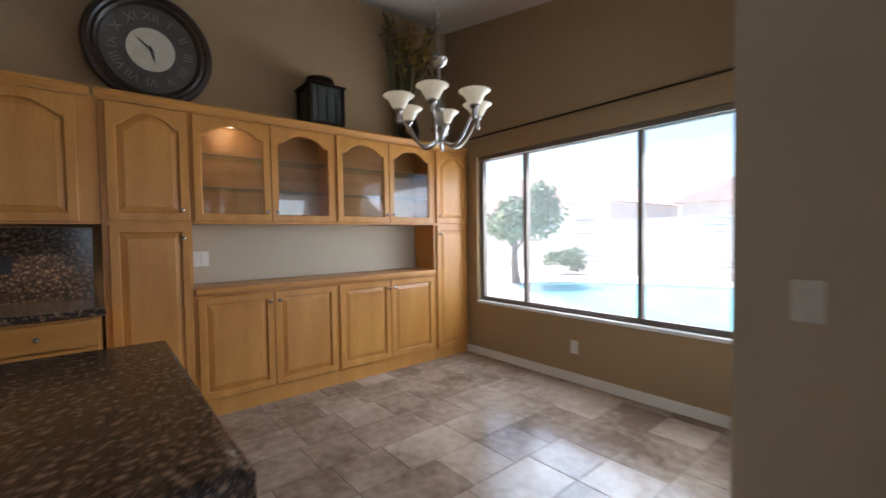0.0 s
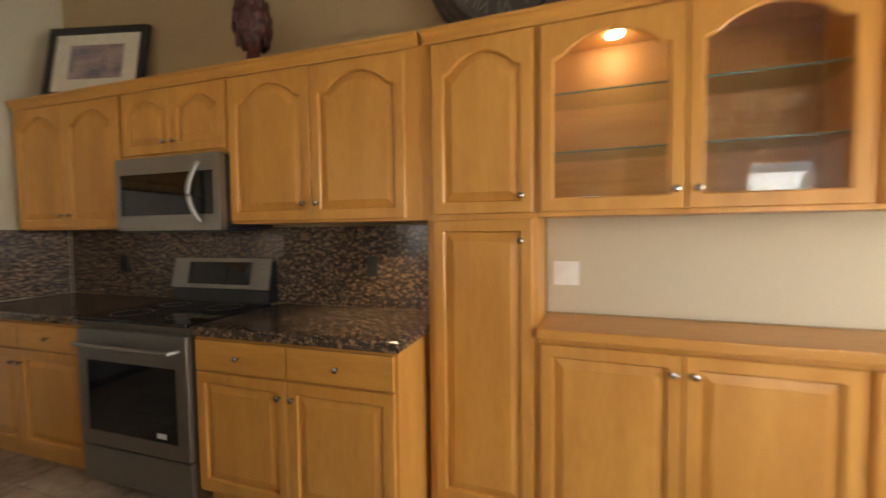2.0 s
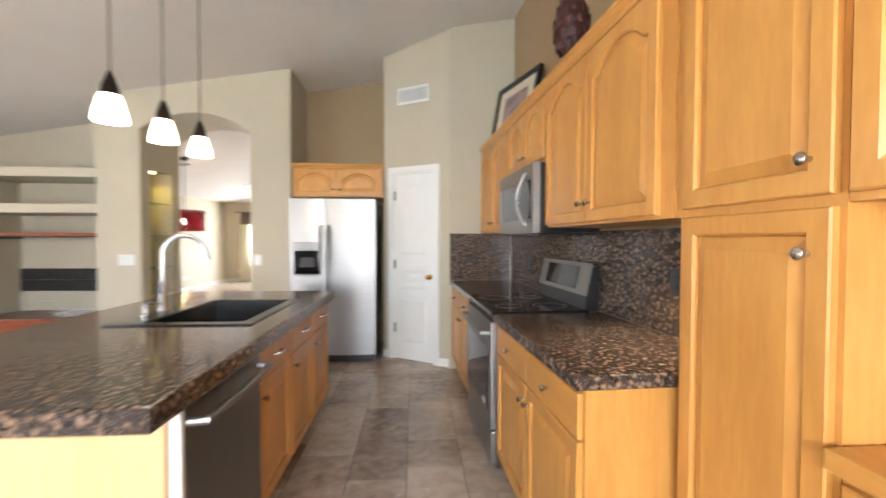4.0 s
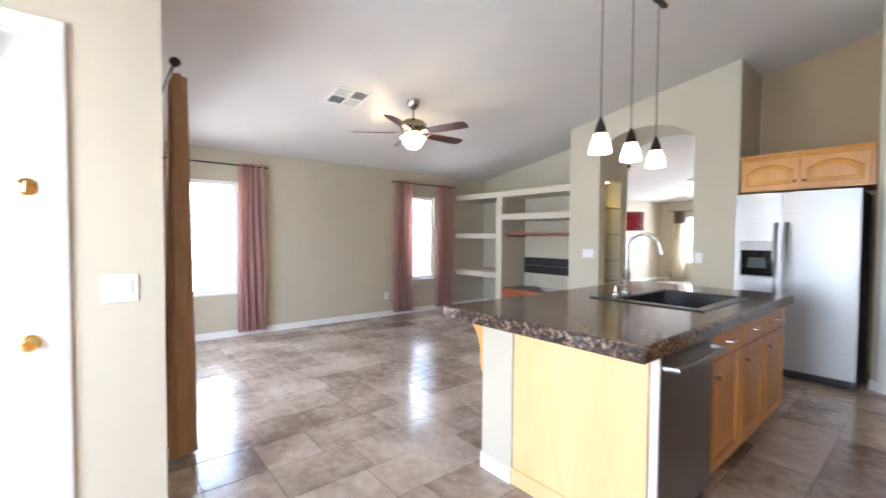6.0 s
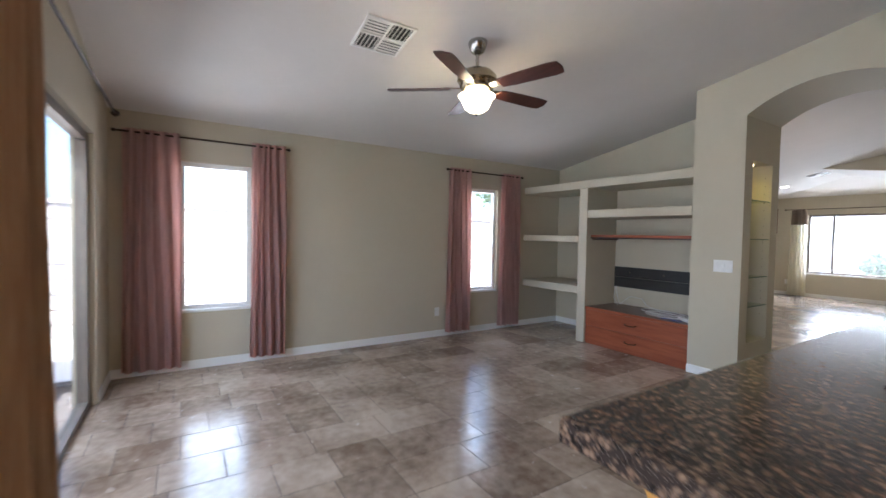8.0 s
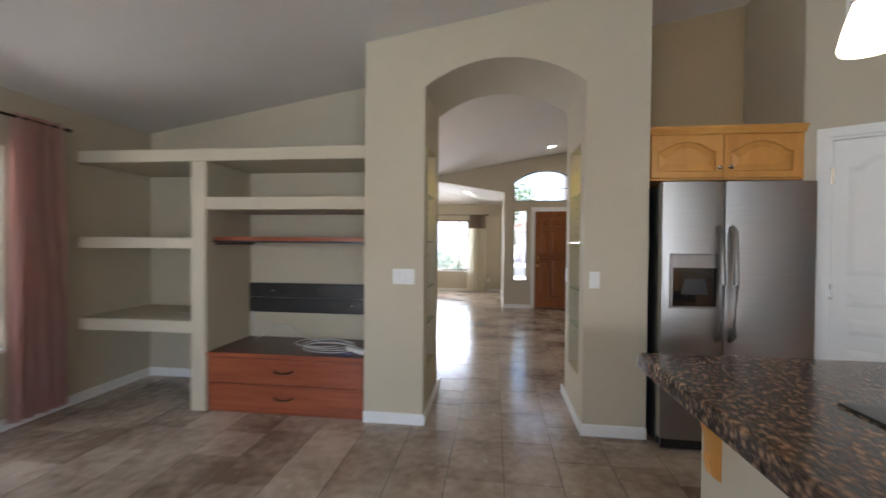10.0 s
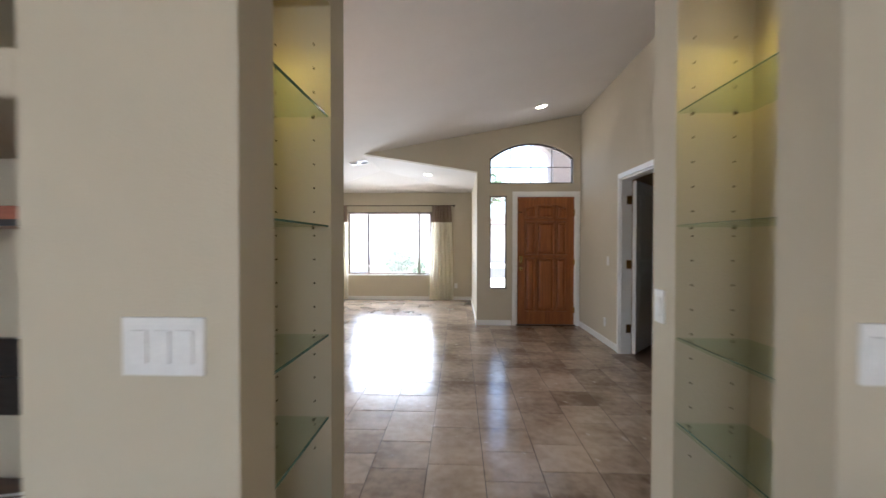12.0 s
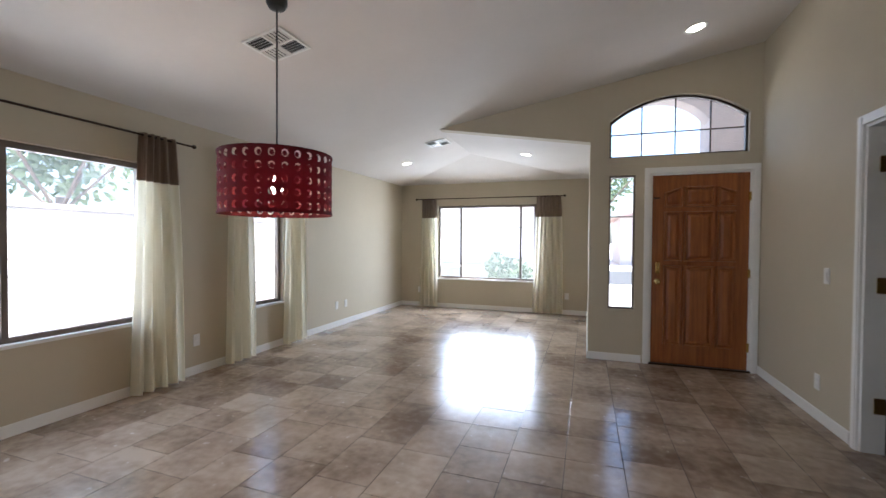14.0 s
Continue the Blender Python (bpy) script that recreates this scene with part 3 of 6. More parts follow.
part("door_chain", B(0.03, 0.09, -0.006, 0.01, 1.775, 1.79), BRONZE, leaf, "small dark chain guard")
part("threshold", B(0.0, 0.925, -0.02, 0.1, 0.0, 0.018), BRONZE, ob, "dark threshold")

# patio door in the nook, glazed, with a rolled blind
ob = thing("door_2", pose(-2.94, -2.24, 0, 0, 0, 90), "closed white patio door with a large glass pane", "door", kind="structure")
casing(ob, 0.87, 2.06)
bm = bmesh.new()
for q in ((0.022, 0.20, 0.02, 2.035), (0.68, 0.848, 0.02, 2.035), (0.20, 0.68, 0.02, 0.27), (0.20, 0.68, 1.93, 2.035)):
    box(bm, q[0], q[1], 0.02, 0.06, q[2], q[3])
leaf = part("door_leaf", bm, TRIM, ob)
p = part("pane", B(0.2, 0.68, 0.038, 0.042, 0.27, 1.93), GLASS, leaf)
p.visible_shadow = False
for q in ((0.185, 0.2, 0.255, 1.945), (0.68, 0.695, 0.255, 1.945), (0.2, 0.68, 0.255, 0.27)):
    part("glazing_bead", B(q[0], q[1], 0.012, 0.02, q[2], q[3]), TRIM, leaf)
knob(leaf, 0.815, 0.02, 0.9, BRASS, 0.028)
bm = turned(bmesh.new(), [(0.033, 0), (0.033, 0.012), (0.02, 0.016), (0.0, 0.018)], 18)
bmesh.ops.rotate(bm, verts=bm.verts, matrix=Matrix.Rotation(radians(90), 3, "X"), cent=(0, 0, 0))
bmesh.ops.translate(bm, verts=bm.verts, vec=(0.815, 0.02, 1.49))
bolt = part("deadbolt", bm, BRASS, leaf, "", True)
part("thumb_turn", B(0.808, 0.822, -0.012, 0.004, 1.468, 1.512, bevel=0.003), BRASS, leaf)
blind = thing("roller_blind", pose(-2.94, -2.24, 0, 0, 0, 90), "white blind raised to the top of the patio door", "blind")
for k in range(7):
    part("slat", B(0.17, 0.72, -0.035 + 0.002 * (k % 2), 0.008, 1.93 + 0.014 * k, 1.941 + 0.014 * k), TRIM, blind)
part("headrail", B(0.165, 0.725, -0.04, 0.012, 2.03, 2.07, bevel=0.004), TRIM, blind)

# pantry door
ob = thing("door_3", DIAG @ pose(0.125, 0, 0), "closed white panelled pantry door with a brass knob", "door", kind="structure")
casing(ob, 0.525, 2.05)
leaf = part("door_leaf", B(0.022, 0.503, 0.012, 0.05, 0.008, 2.028), TRIM, ob)
for z0, z1, arch in ((1.16, 1.92, 0.07), (0.96, 1.06, 0.0), (0.78, 0.88, 0.0), (0.2, 0.68, 0.0)):
    part("door_panel", raised(bmesh.new(), 0.10, 0.425, z0, z1, 0.012, 0.009, 0.03, arch), TRIM, leaf)
knob(leaf, 0.463, 0.012, 0.926)
for z in (0.35, 1.05, 1.8):
    part("hinge", B(0.012, 0.03, -0.002, 0.014, z - 0.05, z + 0.05), NICKEL, ob)

# hall doorway with its leaf swung into the dark room
ob = thing("door_4", pose(-1.39, 8.05, 0, 0, 0, -90), "white cased doorway with its door swung open", "door", kind="structure")
casing(ob, 1.3, 2.05)
for z in (0.3, 1.05, 1.8):
    part("hinge", B(0.016, 0.024, 0.06, 0.118, z - 0.05, z + 0.05), BRASS, ob)
SWING = Matrix.Translation((0.03, 0.125, 0)) @ Matrix.Rotation(radians(50), 4, "Z") @ Matrix.Translation((-0.03, -0.125, 0))
bm = B(0.03, 0.07, 0.125, 0.76, 0.012, 2.02)
bm.transform(SWING)
leaf = part("door_leaf", bm, TRIM, ob, "white door leaf standing open")
for z0, z1 in ((0.2, 0.95), (1.08, 1.9)):
    bm = raised(bmesh.new(), 0.24, 0.66, z0, z1, 0, 0.007, 0.03)
    bmesh.ops.rotate(bm, verts=bm.verts, matrix=Matrix.Rotation(radians(90), 3, "Z"), cent=(0, 0, 0))
    bmesh.ops.translate(bm, verts=bm.verts, vec=(0.07, 0, 0))
    bm.transform(SWING)
    part("door_panel", bm, TRIM, leaf)

# glass slider behind the living room curtain
ob = thing("door_5", pose(-3.70, -1.0, 0, 0, 0, 180), "bronze-framed sliding glass patio door", "door", kind="structure")
bm = bmesh.new()
for q in ((0, 0.06, 0.0, 2.05), (2.22, 2.28, 0.0, 2.05), (0.06, 2.22, 0, 0.05), (0.06, 2.22, 1.99, 2.05), (1.1, 1.18, 0.05, 1.99)):
    box(bm, q[0], q[1], 0.04, 0.11, q[2], q[3])
part("door_frame", bm, ALU, ob)
for a, b in ((0.06, 1.1), (1.18, 2.22)):
    p = part("pane", B(a, b, 0.073, 0.077, 0.05, 1.99), GLASS, ob)
    p.visible_shadow = False


def daylight(x, y, z, dx, dy, w, h, watts, fall=0.7):
    """The sky's light before an opening, falling inwards and down."""
    out = 0.5 * h * math.sin(math.atan(fall)) + 0.02
    x, y, z = x - dx * out, y - dy * out, z + 0.1
    window_light("window_light", look((x, y, z), (x + dx, y + dy, z - fall)), w, h, watts)


daylight(-6.73, -0.155, 1.28, 1, 0, 0.6, 1.38, 3.6)
daylight(-6.73, 3.12, 1.28, 1, 0, 0.54, 1.38, 3.2)
daylight(-4.84, -1.13, 1.03, 0, 1, 2.2, 1.95, 8.5, 0.85)
daylight(-6.73, 6.36, 1.27, 1, 0, 1.75, 1.3, 7.2)
daylight(-6.73, 8.72, 1.25, 1, 0, 0.48, 1.35, 1.8)
daylight(-4.86, 12.63, 1.28, 0, -1, 1.85, 1.38, 30, 0.7)
daylight(-1.35, -2.76, 1.33, 0, 1, 2.3, 1.45, 25, 1.1)
daylight(-3.07, -1.8, 1.1, 1, 0, 0.46, 1.6, 4.0)
daylight(-2.15, 9.8, 2.42, 0, -1, 1.2, 0.4, 0.3, 0.5)

# ---- cabinets: x along the front, y into the wall, z up ----
def panel_loop(a, b, lo, hi, arch, y, d=0.0, n=12):
    """Outline of a door field; with an arched top where arch > 0."""
    a, b, lo, hi = a + d, b - d, lo + d, hi - d
    pts = [(a, y, lo), (b, y, lo)]
    for k in range(n + 1):
        s = k / n
        lift = math.sin(math.pi * min(max((s - 0.07) / 0.86, 0), 1)) ** 0.75 if arch else 1
        pts.append((b + (a - b) * s, y, hi - arch + arch * lift))
    return pts


def rim_loop(a, b, lo, hi, y, n=12):
    return [(a, y, lo), (b, y, lo)] + [(b + (a - b) * k / n, y, hi) for k in range(n + 1)]


def cab_knob(parent, x, z, y=-0.02):
    bm = turned(bmesh.new(), [(0.007, 0), (0.006, 0.012), (0.013, 0.018), (0.014, 0.024), (0.009, 0.029), (0, 0.03)], 12)
    bmesh.ops.rotate(bm, verts=bm.verts, matrix=Matrix.Rotation(radians(90), 3, "X"), cent=(0, 0, 0))
    bmesh.ops.translate(bm, verts=bm.verts, vec=(x, y, z))
    return part("knob", bm, NICKEL, parent, "satin nickel knob", True)


def cab_door(parent, x0, x1, z0, z1, arch=0.0, glass=False, at=None, y=0.0, rail=0.055, mat=None):
    g = 0.0025
    x0, x1, z0, z1 = x0 + g, x1 - g, z0 + g, z1 - g
    ia, ib, il, ih = x0 + rail, x1 - rail, z0 + rail, z1 - rail
    bm = bmesh.new()
    rings(bm, [rim_loop(x0, x1, z0, z1, y - 0.001), rim_loop(x0, x1, z0, z1, y - 0.016), rim_loop(x0 + 0.004, x1 - 0.004, z0 + 0.004, z1 - 0.004, y - 0.02),
               panel_loop(ia, ib, il, ih, arch, y - 0.02, -0.006), panel_loop(ia, ib, il, ih, arch, y - 0.013), panel_loop(ia, ib, il, ih, arch, y - 0.001)], closed=True)
    d = part("door", bm, mat or MAPLE, parent)
    if glass:
        p = part("pane", rings(bmesh.new(), [panel_loop(ia, ib, il, ih, arch, y - 0.010, -0.004), panel_loop(ia, ib, il, ih, arch, y - 0.006, -0.004)]), GLASS, d, "clear glass pane")
        p.visible_shadow = False
    else:
        f = [panel_loop(ia, ib, il, ih, arch, yy, dd) for yy, dd in ((y - 0.001, -0.002), (y - 0.006, 0.003), (y - 0.0065, 0.006), (y - 0.015, 0.034), (y - 0.0165, 0.038))]
        part("door_panel", rings(bmesh.new(), f), mat or MAPLE, d)
    if at:
        cab_knob(d, at[0], at[1], y - 0.02)
    return d


def drawer(parent, x0, x1, z0, z1, y=0.0, pull=0):
    g = 0.0025
    d = part("drawer_front", B(x0 + g, x1 - g, y - 0.02, y - 0.001, z0 + g, z1 - g, bevel=0.004), MAPLE_H, parent)
    if pull:
        part("pull", tube(bmesh.new(), [((x0 + x1) / 2 - 0.04, y - 0.02, (z0 + z1) / 2), ((x0 + x1) / 2 - 0.035, y - 0.045, (z0 + z1) / 2), ((x0 + x1) / 2 + 0.035, y - 0.045, (z0 + z1) / 2), ((x0 + x1) / 2 + 0.04, y - 0.02, (z0 + z1) / 2)], 0.006), NICKEL, d, "satin nickel bar pull", True)
    else:
        cab_knob(d, (x0 + x1) / 2, (z0 + z1) / 2, y - 0.02)


RUN = pose(0, 0.49, 0, 0, 0, -90)
TOP = 2.185


def tall_cabinet(x0, x1, side):
    ob = thing("tall_cabinet", RUN @ pose(x0, 0, 0), "tall honey maple cabinet with an arched door above a plain one", "cabinet")
    w = x1 - x0
    part("body", B(0.0015, w - 0.0015, 0, 0.32, 0.0, TOP), MAPLE, ob)
    e = 0.03
    kx = w - e - 0.03 if side > 0 else e + 0.03
    cab_door(ob, e, w - 0.012, 1.415, 2.165, 0.085, at=(kx, 1.49))
    cab_door(ob, e, w - 0.012, 0.11, 1.395, at=(kx, 1.30))
    return ob


tall_cabinet(0.0, 0.49, 1)
tall_cabinet(2.645, 3.115, -1)
for x0 in (0.49, 1.5675):
    w = 1.0775
    ob = thing("buffet_cabinet", RUN @ pose(x0, 0, 0), "honey maple base cabinet with two raised-panel doors", "cabinet", "buffet base cabinets")
    part("body", B(0.001, w - 0.001, 0.0, 0.32, 0.0, 0.895), MAPLE, ob)
    cab_door(ob, 0.012, w / 2, 0.13, 0.875, at=(w / 2 - 0.035, 0.80))
    cab_door(ob, w / 2, w - 0.012, 0.13, 0.875, at=(w / 2 + 0.035, 0.80))
ob = thing("countertop", RUN @ pose(0.49, 0, 0), "honey maple buffet top with a rounded front edge", "worktop")
part("board", B(0.002, 2.153, -0.045, 0.32, 0.897, 0.94, bevel=0.008), MAPLE_H, ob)
structure("wall_buffet_back", B(0.322, 0.328, -2.145, -0.005, 0.945, 1.40), PAINT, "tan painted wall above the buffet")
for i, x0 in enumerate((0.49, 1.5675)):
    w = 1.0775
    ob = thing("glass_cabinet", RUN @ pose(x0, 0, 0), "honey maple wall cabinet with two arched glass doors and glass shelves", "cabinet", "glass wall cabinets")
    z0, z1 = 1.40, TOP
    bm = bmesh.new()
    for q in ((0.001, 0.02, 0, 0.318, z0, z1), (w - 0.02, w - 0.001, 0, 0.318, z0, z1), (0.02, w - 0.02, 0, 0.318, z0, z0 + 0.02), (0.02, w - 0.02, 0, 0.318, z1 - 0.02, z1), (w / 2 - 0.02, w / 2 + 0.02, 0, 0.02, z0, z1)):
        box(bm, *q)
    part("body", bm, MAPLE, ob)
    part("back_panel", B(0.02, w - 0.02, 0.305, 0.316, z0 + 0.02, z1 - 0.02), MAPLE_IN, ob)
    cab_door(ob, 0.012, w / 2, z0 + 0.015, z1 - 0.02, 0.085, True, (w / 2 - 0.035, 1.49))
    cab_door(ob, w / 2, w - 0.012, z0 + 0.015, z1 - 0.02, 0.085, True, (w / 2 + 0.035, 1.49))
    for z in (1.66, 1.90):
        s = part("glass_shelf", B(0.022, w - 0.022, 0.05, 0.3, z, z + 0.006), SHELF_GLASS, ob)
        s.visible_shadow = False
        part("shelf_edge", B(0.022, w - 0.022, 0.044, 0.05, z, z + 0.006), SHELF_EDGE, ob, "dark green glass edge")
    if i == 0:
        part("puck_light", turned(bmesh.new(), [(0.035, 0), (0.033, -0.012)], 16, (0.3, 0.17, z1 - 0.02)), CAN_ON, ob, "small lit puck light")
        lamp("cabinet_light", 0.17, 0.49 - x0 - 0.3, z1 - 0.06, 0.22)
tag = thing("paper_tag", RUN @ pose(0, 0, 0), "small white card standing in the glass cabinet", "card")
part("card", B(0.56, 0.66, 0.1, 0.102, 1.421, 1.47), WHITE_PL, tag)


def crown(x0, x1, m, label):
    ob = thing("crown_moulding", m, label, "moulding", kind="structure")
    prof = [(0.33, TOP + 0.002), (-0.001, TOP + 0.002), (-0.001, TOP - 0.012), (-0.012, TOP - 0.012), (-0.014, TOP + 0.004), (-0.02, TOP + 0.010), (-0.030, TOP + 0.030), (-0.037, TOP + 0.034), (-0.037, TOP + 0.048), (0.33, TOP + 0.048)]
    part("moulding", prism(bmesh.new(), [(x0, y, z) for y, z in prof], (x1 - x0, 0, 0)), MAPLE_H, ob)


crown(-0.012, 3.115, RUN, "honey maple crown along the tall cabinets")
crown(-2.92, -0.002, KITCHEN, "honey maple crown along the kitchen wall cabinets")

ob = thing("filler_strip", RUN @ pose(0, 0, 0), "narrow honey maple strip joining the two cabinet runs", "moulding", kind="structure")
part("strip", B(-0.036, -0.001, 0.006, 0.05, 1.395, TOP), MAPLE, ob)

# kitchen run
ob = thing("wall_cabinet", KITCHEN, "honey maple wall cabinet with two arched doors", "cabinet", "kitchen wall cabinets")
part("body", B(-1.098, -0.002, 0, 0.33, 1.395, TOP), MAPLE, ob)
cab_door(ob, -1.09, -0.58, 1.405, 2.165, 0.085, at=(-0.62, 1.49))
cab_door(ob, -0.58, -0.07, 1.405, 2.165, 0.085, at=(-0.54, 1.49))
ob = thing("wall_cabinet", KITCHEN, "short honey maple wall cabinet above the microwave", "cabinet", "kitchen wall cabinets")
part("body", B(-1.898, -1.102, 0, 0.33, 1.785, TOP), MAPLE, ob)
cab_door(ob, -1.89, -1.50, 1.80, 2.165, 0.06, at=(-1.535, 1.865))
cab_door(ob, -1.50, -1.11, 1.80, 2.165, 0.06, at=(-1.465, 1.865))
ob = thing("wall_cabinet", KITCHEN, "honey maple wall cabinet beside the pantry wall", "cabinet", "kitchen wall cabinets")
part("body", B(-2.90, -1.902, 0, 0.33, 1.38, TOP), MAPLE, ob)
cab_door(ob, -2.89, -2.40, 1.39, 2.165, 0.085, at=(-2.44, 1.47))
cab_door(ob, -2.40, -1.91, 1.39, 2.165, 0.085, at=(-2.36, 1.47))


def base_cabinet(m, x0, x1, y, label, group, pull=0, depth=0.6, toe=0.1, doors=2, drawers=2):
    ob = thing("base_cabinet", m, label, "cabinet", group)
    part("face_frame", B(x0 + 0.001, x1 - 0.001, y, y + 0.1, toe, 0.868), MAPLE, ob)
    part("body", B(x0 + 0.001, x1 - 0.001, y + 0.1, y + depth, toe, 0.868 if depth < 0.65 else 0.66), MAPLE, ob)
    part("toe_kick", B(x0 + 0.001, x1 - 0.001, y + 0.06, y + depth, 0.002, toe), MAPLE, ob)
    w = (x1 - x0 - 0.024)
    for k in range(drawers):
        drawer(ob, x0 + 0.012 + w * k / drawers, x0 + 0.012 + w * (k + 1) / drawers, 0.70, 0.85, y, pull)
    for k in range(doors):
        a, b = x0 + 0.012 + w * k / doors, x0 + 0.012 + w * (k + 1) / doors
        kx = b - 0.035 if (k % 2 == 0 and doors > 1) else a + 0.035
        cab_door(ob, a, b, toe + 0.02, 0.695, at=(kx, 0.62), y=y)
    return ob


base_cabinet(KITCHEN, -1.06, -0.0, -0.285, "honey maple base cabinet with two drawers over two doors", "kitchen base cabinets")
base_cabinet(KITCHEN, -2.95, -1.83, -0.285, "honey maple base cabinet beside the stove", "kitchen base cabinets")


def slab(name, m, x0, x1, y0, y1, label):
    ob = thing(name, m, label, "worktop")
    t, r = 0.045, 0.012
    def lp(d, z):
        return [(x0 + d, y0 + d, z), (x1 - d, y0 + d, z), (x1 - d, y1, z), (x0 + d, y1, z)]
    part("slab", rings(bmesh.new(), [lp(0.006, 0.866), lp(0, 0.87), lp(0, 0.903), lp(0.005, 0.910), lp(0.012, 0.912)]), GRANITE, ob)
    return ob


slab("worktop", KITCHEN, -1.06, 0.018, -0.325, 0.312, "polished brown granite worktop with a thick edge")
slab("worktop", KITCHEN, -2.955, -1.83, -0.325, 0.312, "polished brown granite worktop beside the stove")
ob = thing("backsplash", KITCHEN, "polished brown granite backsplash below the wall cabinets", "backsplash")
part("slab", B(-2.955, -0.005, 0.314, 0.333, 0.913, 1.378), GRANITE, ob)
ob = thing("backsplash", pose(0, 0, 0), "polished brown granite side splash at the pantry wall", "backsplash")
part("slab", B(-0.45, 0.17, 3.47, 3.488, 0.913, 1.385), GRANITE, ob)


def plate(m, label, w=0.07, h=0.115, keys=1, mat=WHITE_PL, sockets=False, key_mat=None):
    """A wall plate with rockers or sockets; x along, y into the wall."""
    ob = thing("outlet" if sockets else "light_switch", m, label, "outlet" if sockets else "switch")
    part("cover", B(-w / 2, w / 2, -0.007, 0.0, -h / 2, h / 2, bevel=0.002), mat, ob)
    for k in range(keys):
        x = (k - (keys - 1) / 2) * 0.046
        if sockets:
            for z in (-0.02, 0.02):
                part("socket", B(x - 0.016, x + 0.016, -0.010, -0.0068, z - 0.013, z + 0.013, bevel=0.001), key_mat or mat, ob)
        else:
            part("rocker", B(x - 0.016, x + 0.016, -0.012, -0.0068, -0.033, 0.033, bevel=0.002), key_mat or mat, ob)
    return ob


plate(KITCHEN @ pose(-0.42, 0.313, 1.15), "black outlet on the granite backsplash", mat=BLACK, sockets=True)
plate(KITCHEN @ pose(-2.38, 0.313, 1.13), "black outlet on the granite backsplash", mat=BLACK, sockets=True)
plate(RUN @ pose(0.585, 0.321, 1.135), "white double switch above the buffet", w=0.12, keys=2)
spot("under_cabinet_light", 0.10, 0.80, 1.37, 1.8, cone=110)

# stove
ob = thing("stove", KITCHEN @ pose(-1.83, 0, 0), "stainless steel electric stove with a black glass top", "stove")
w = 0.77
part("body", B(0.004, w - 0.004, -0.30, 0.30, 0.03, 0.9), STEEL_DARK, ob)
part("cooktop", B(0.0, w, -0.335, 0.24, 0.902, 0.92, bevel=0.004), BLACK_GLASS, ob, "black glass cooktop")
bm = bmesh.new()
prism(bm, [(0.01, 0.22, 0.92), (0.01, 0.30, 0.92), (0.01, 0.30, 1.17), (0.01, 0.255, 1.17), (0.01, 0.225, 1.0)], (w - 0.02, 0, 0))
part("back_guard", bm, BLACK, ob)
part("control_panel", prism(bmesh.new(), [(0.0, 0.222, 1.0), (0.0, 0.26, 1.185), (0.0, 0.252, 1.19), (0.0, 0.212, 1.005)], (w, 0, 0)), STEEL, ob, "slanted steel control panel")
part("display", prism(bmesh.new(), [(0.14, 0.2135, 1.03), (0.14, 0.243, 1.165), (0.14, 0.241, 1.166), (0.14, 0.2115, 1.031)], (w - 0.28, 0, 0)), BLACK_GLASS, ob)
d = part("oven_door", B(0.006, w - 0.006, -0.335, -0.30, 0.25, 0.86, bevel=0.006), STEEL, ob)
part("oven_window", B(0.08, w - 0.08, -0.338, -0.334, 0.33, 0.70), BLACK_GLASS, d)
part("handle", tube(bmesh.new(), [(0.05, -0.335, 0.79), (0.06, -0.38, 0.79), (0.2, -0.392, 0.79), (w - 0.2, -0.392, 0.79), (w - 0.06, -0.38, 0.79), (w - 0.05, -0.335, 0.79)], 0.012, 10), STEEL, d, "", True)
part("sticker", B(0.56, 0.62, -0.3395, -0.338, 0.35, 0.375), WHITE_PL, d)
part("drawer", B(0.006, w - 0.006, -0.33, -0.30, 0.05, 0.24, bevel=0.005), STEEL, ob)
for x, y, r in ((0.2, -0.18, 0.1), (0.57, -0.18, 0.08), (0.2, 0.08, 0.075), (0.57, 0.08, 0.1)):
    bm = bmesh.new()
    rings(bm, [[(x + q * math.cos(k * math.pi / 12), y + q * math.sin(k * math.pi / 12), z) for k in range(24)] for q, z in ((r, 0.9202), (r, 0.9206), (r - 0.004, 0.9206), (r - 0.004, 0.9202))], closed=True)
    part("burner_ring", bm, STEEL_DARK, ob)

# microwave
ob = thing("microwave", KITCHEN @ pose(-1.845, 0, 1.365), "stainless steel microwave hung over the stove", "microwave")
w = 0.76
part("body", B(0.004, w - 0.001, -0.05, -0.022, 0, 0.402), BLACK, ob, "black casing")
part("rear_body", B(0.004, w - 0.02, -0.022, 0.32, 0.004, 0.4), BLACK, ob)
bm = bmesh.new()
for q in ((0, w, 0.0, 0.085), (0, w, 0.315, 0.405), (0, 0.028, 0.085, 0.315), (w - 0.045, w, 0.085, 0.315)):
    box(bm, q[0], q[1], -0.09, -0.05, q[2], q[3])
d = part("door", bm, STEEL, ob, "brushed steel door frame")
part("window", B(0.028, 0.565, -0.084, -0.05, 0.085, 0.315), BLACK_GLASS, d, "dark glass window")
part("control_panel", B(0.567, w - 0.045, -0.086, -0.05, 0.085, 0.315), BLACK_GLASS, d, "black glass control panel")
arc = [(0.625, -0.09, 0.045)] + [(0.625 - 0.03 * math.sin(math.pi * k / 12), -0.10 - 0.035 * math.sin(math.pi * k / 12), 0.05 + 0.3 * k / 12) for k in range(13)] + [(0.625, -0.09, 0.355)]
part("handle", tube(bmesh.new(), arc, 0.014, 10), STEEL, d, "curved steel bar handle", True)
part("vent_grille", B(0.02, w - 0.02, -0.05, 0.2, -0.010, 0.0), BLACK, ob)

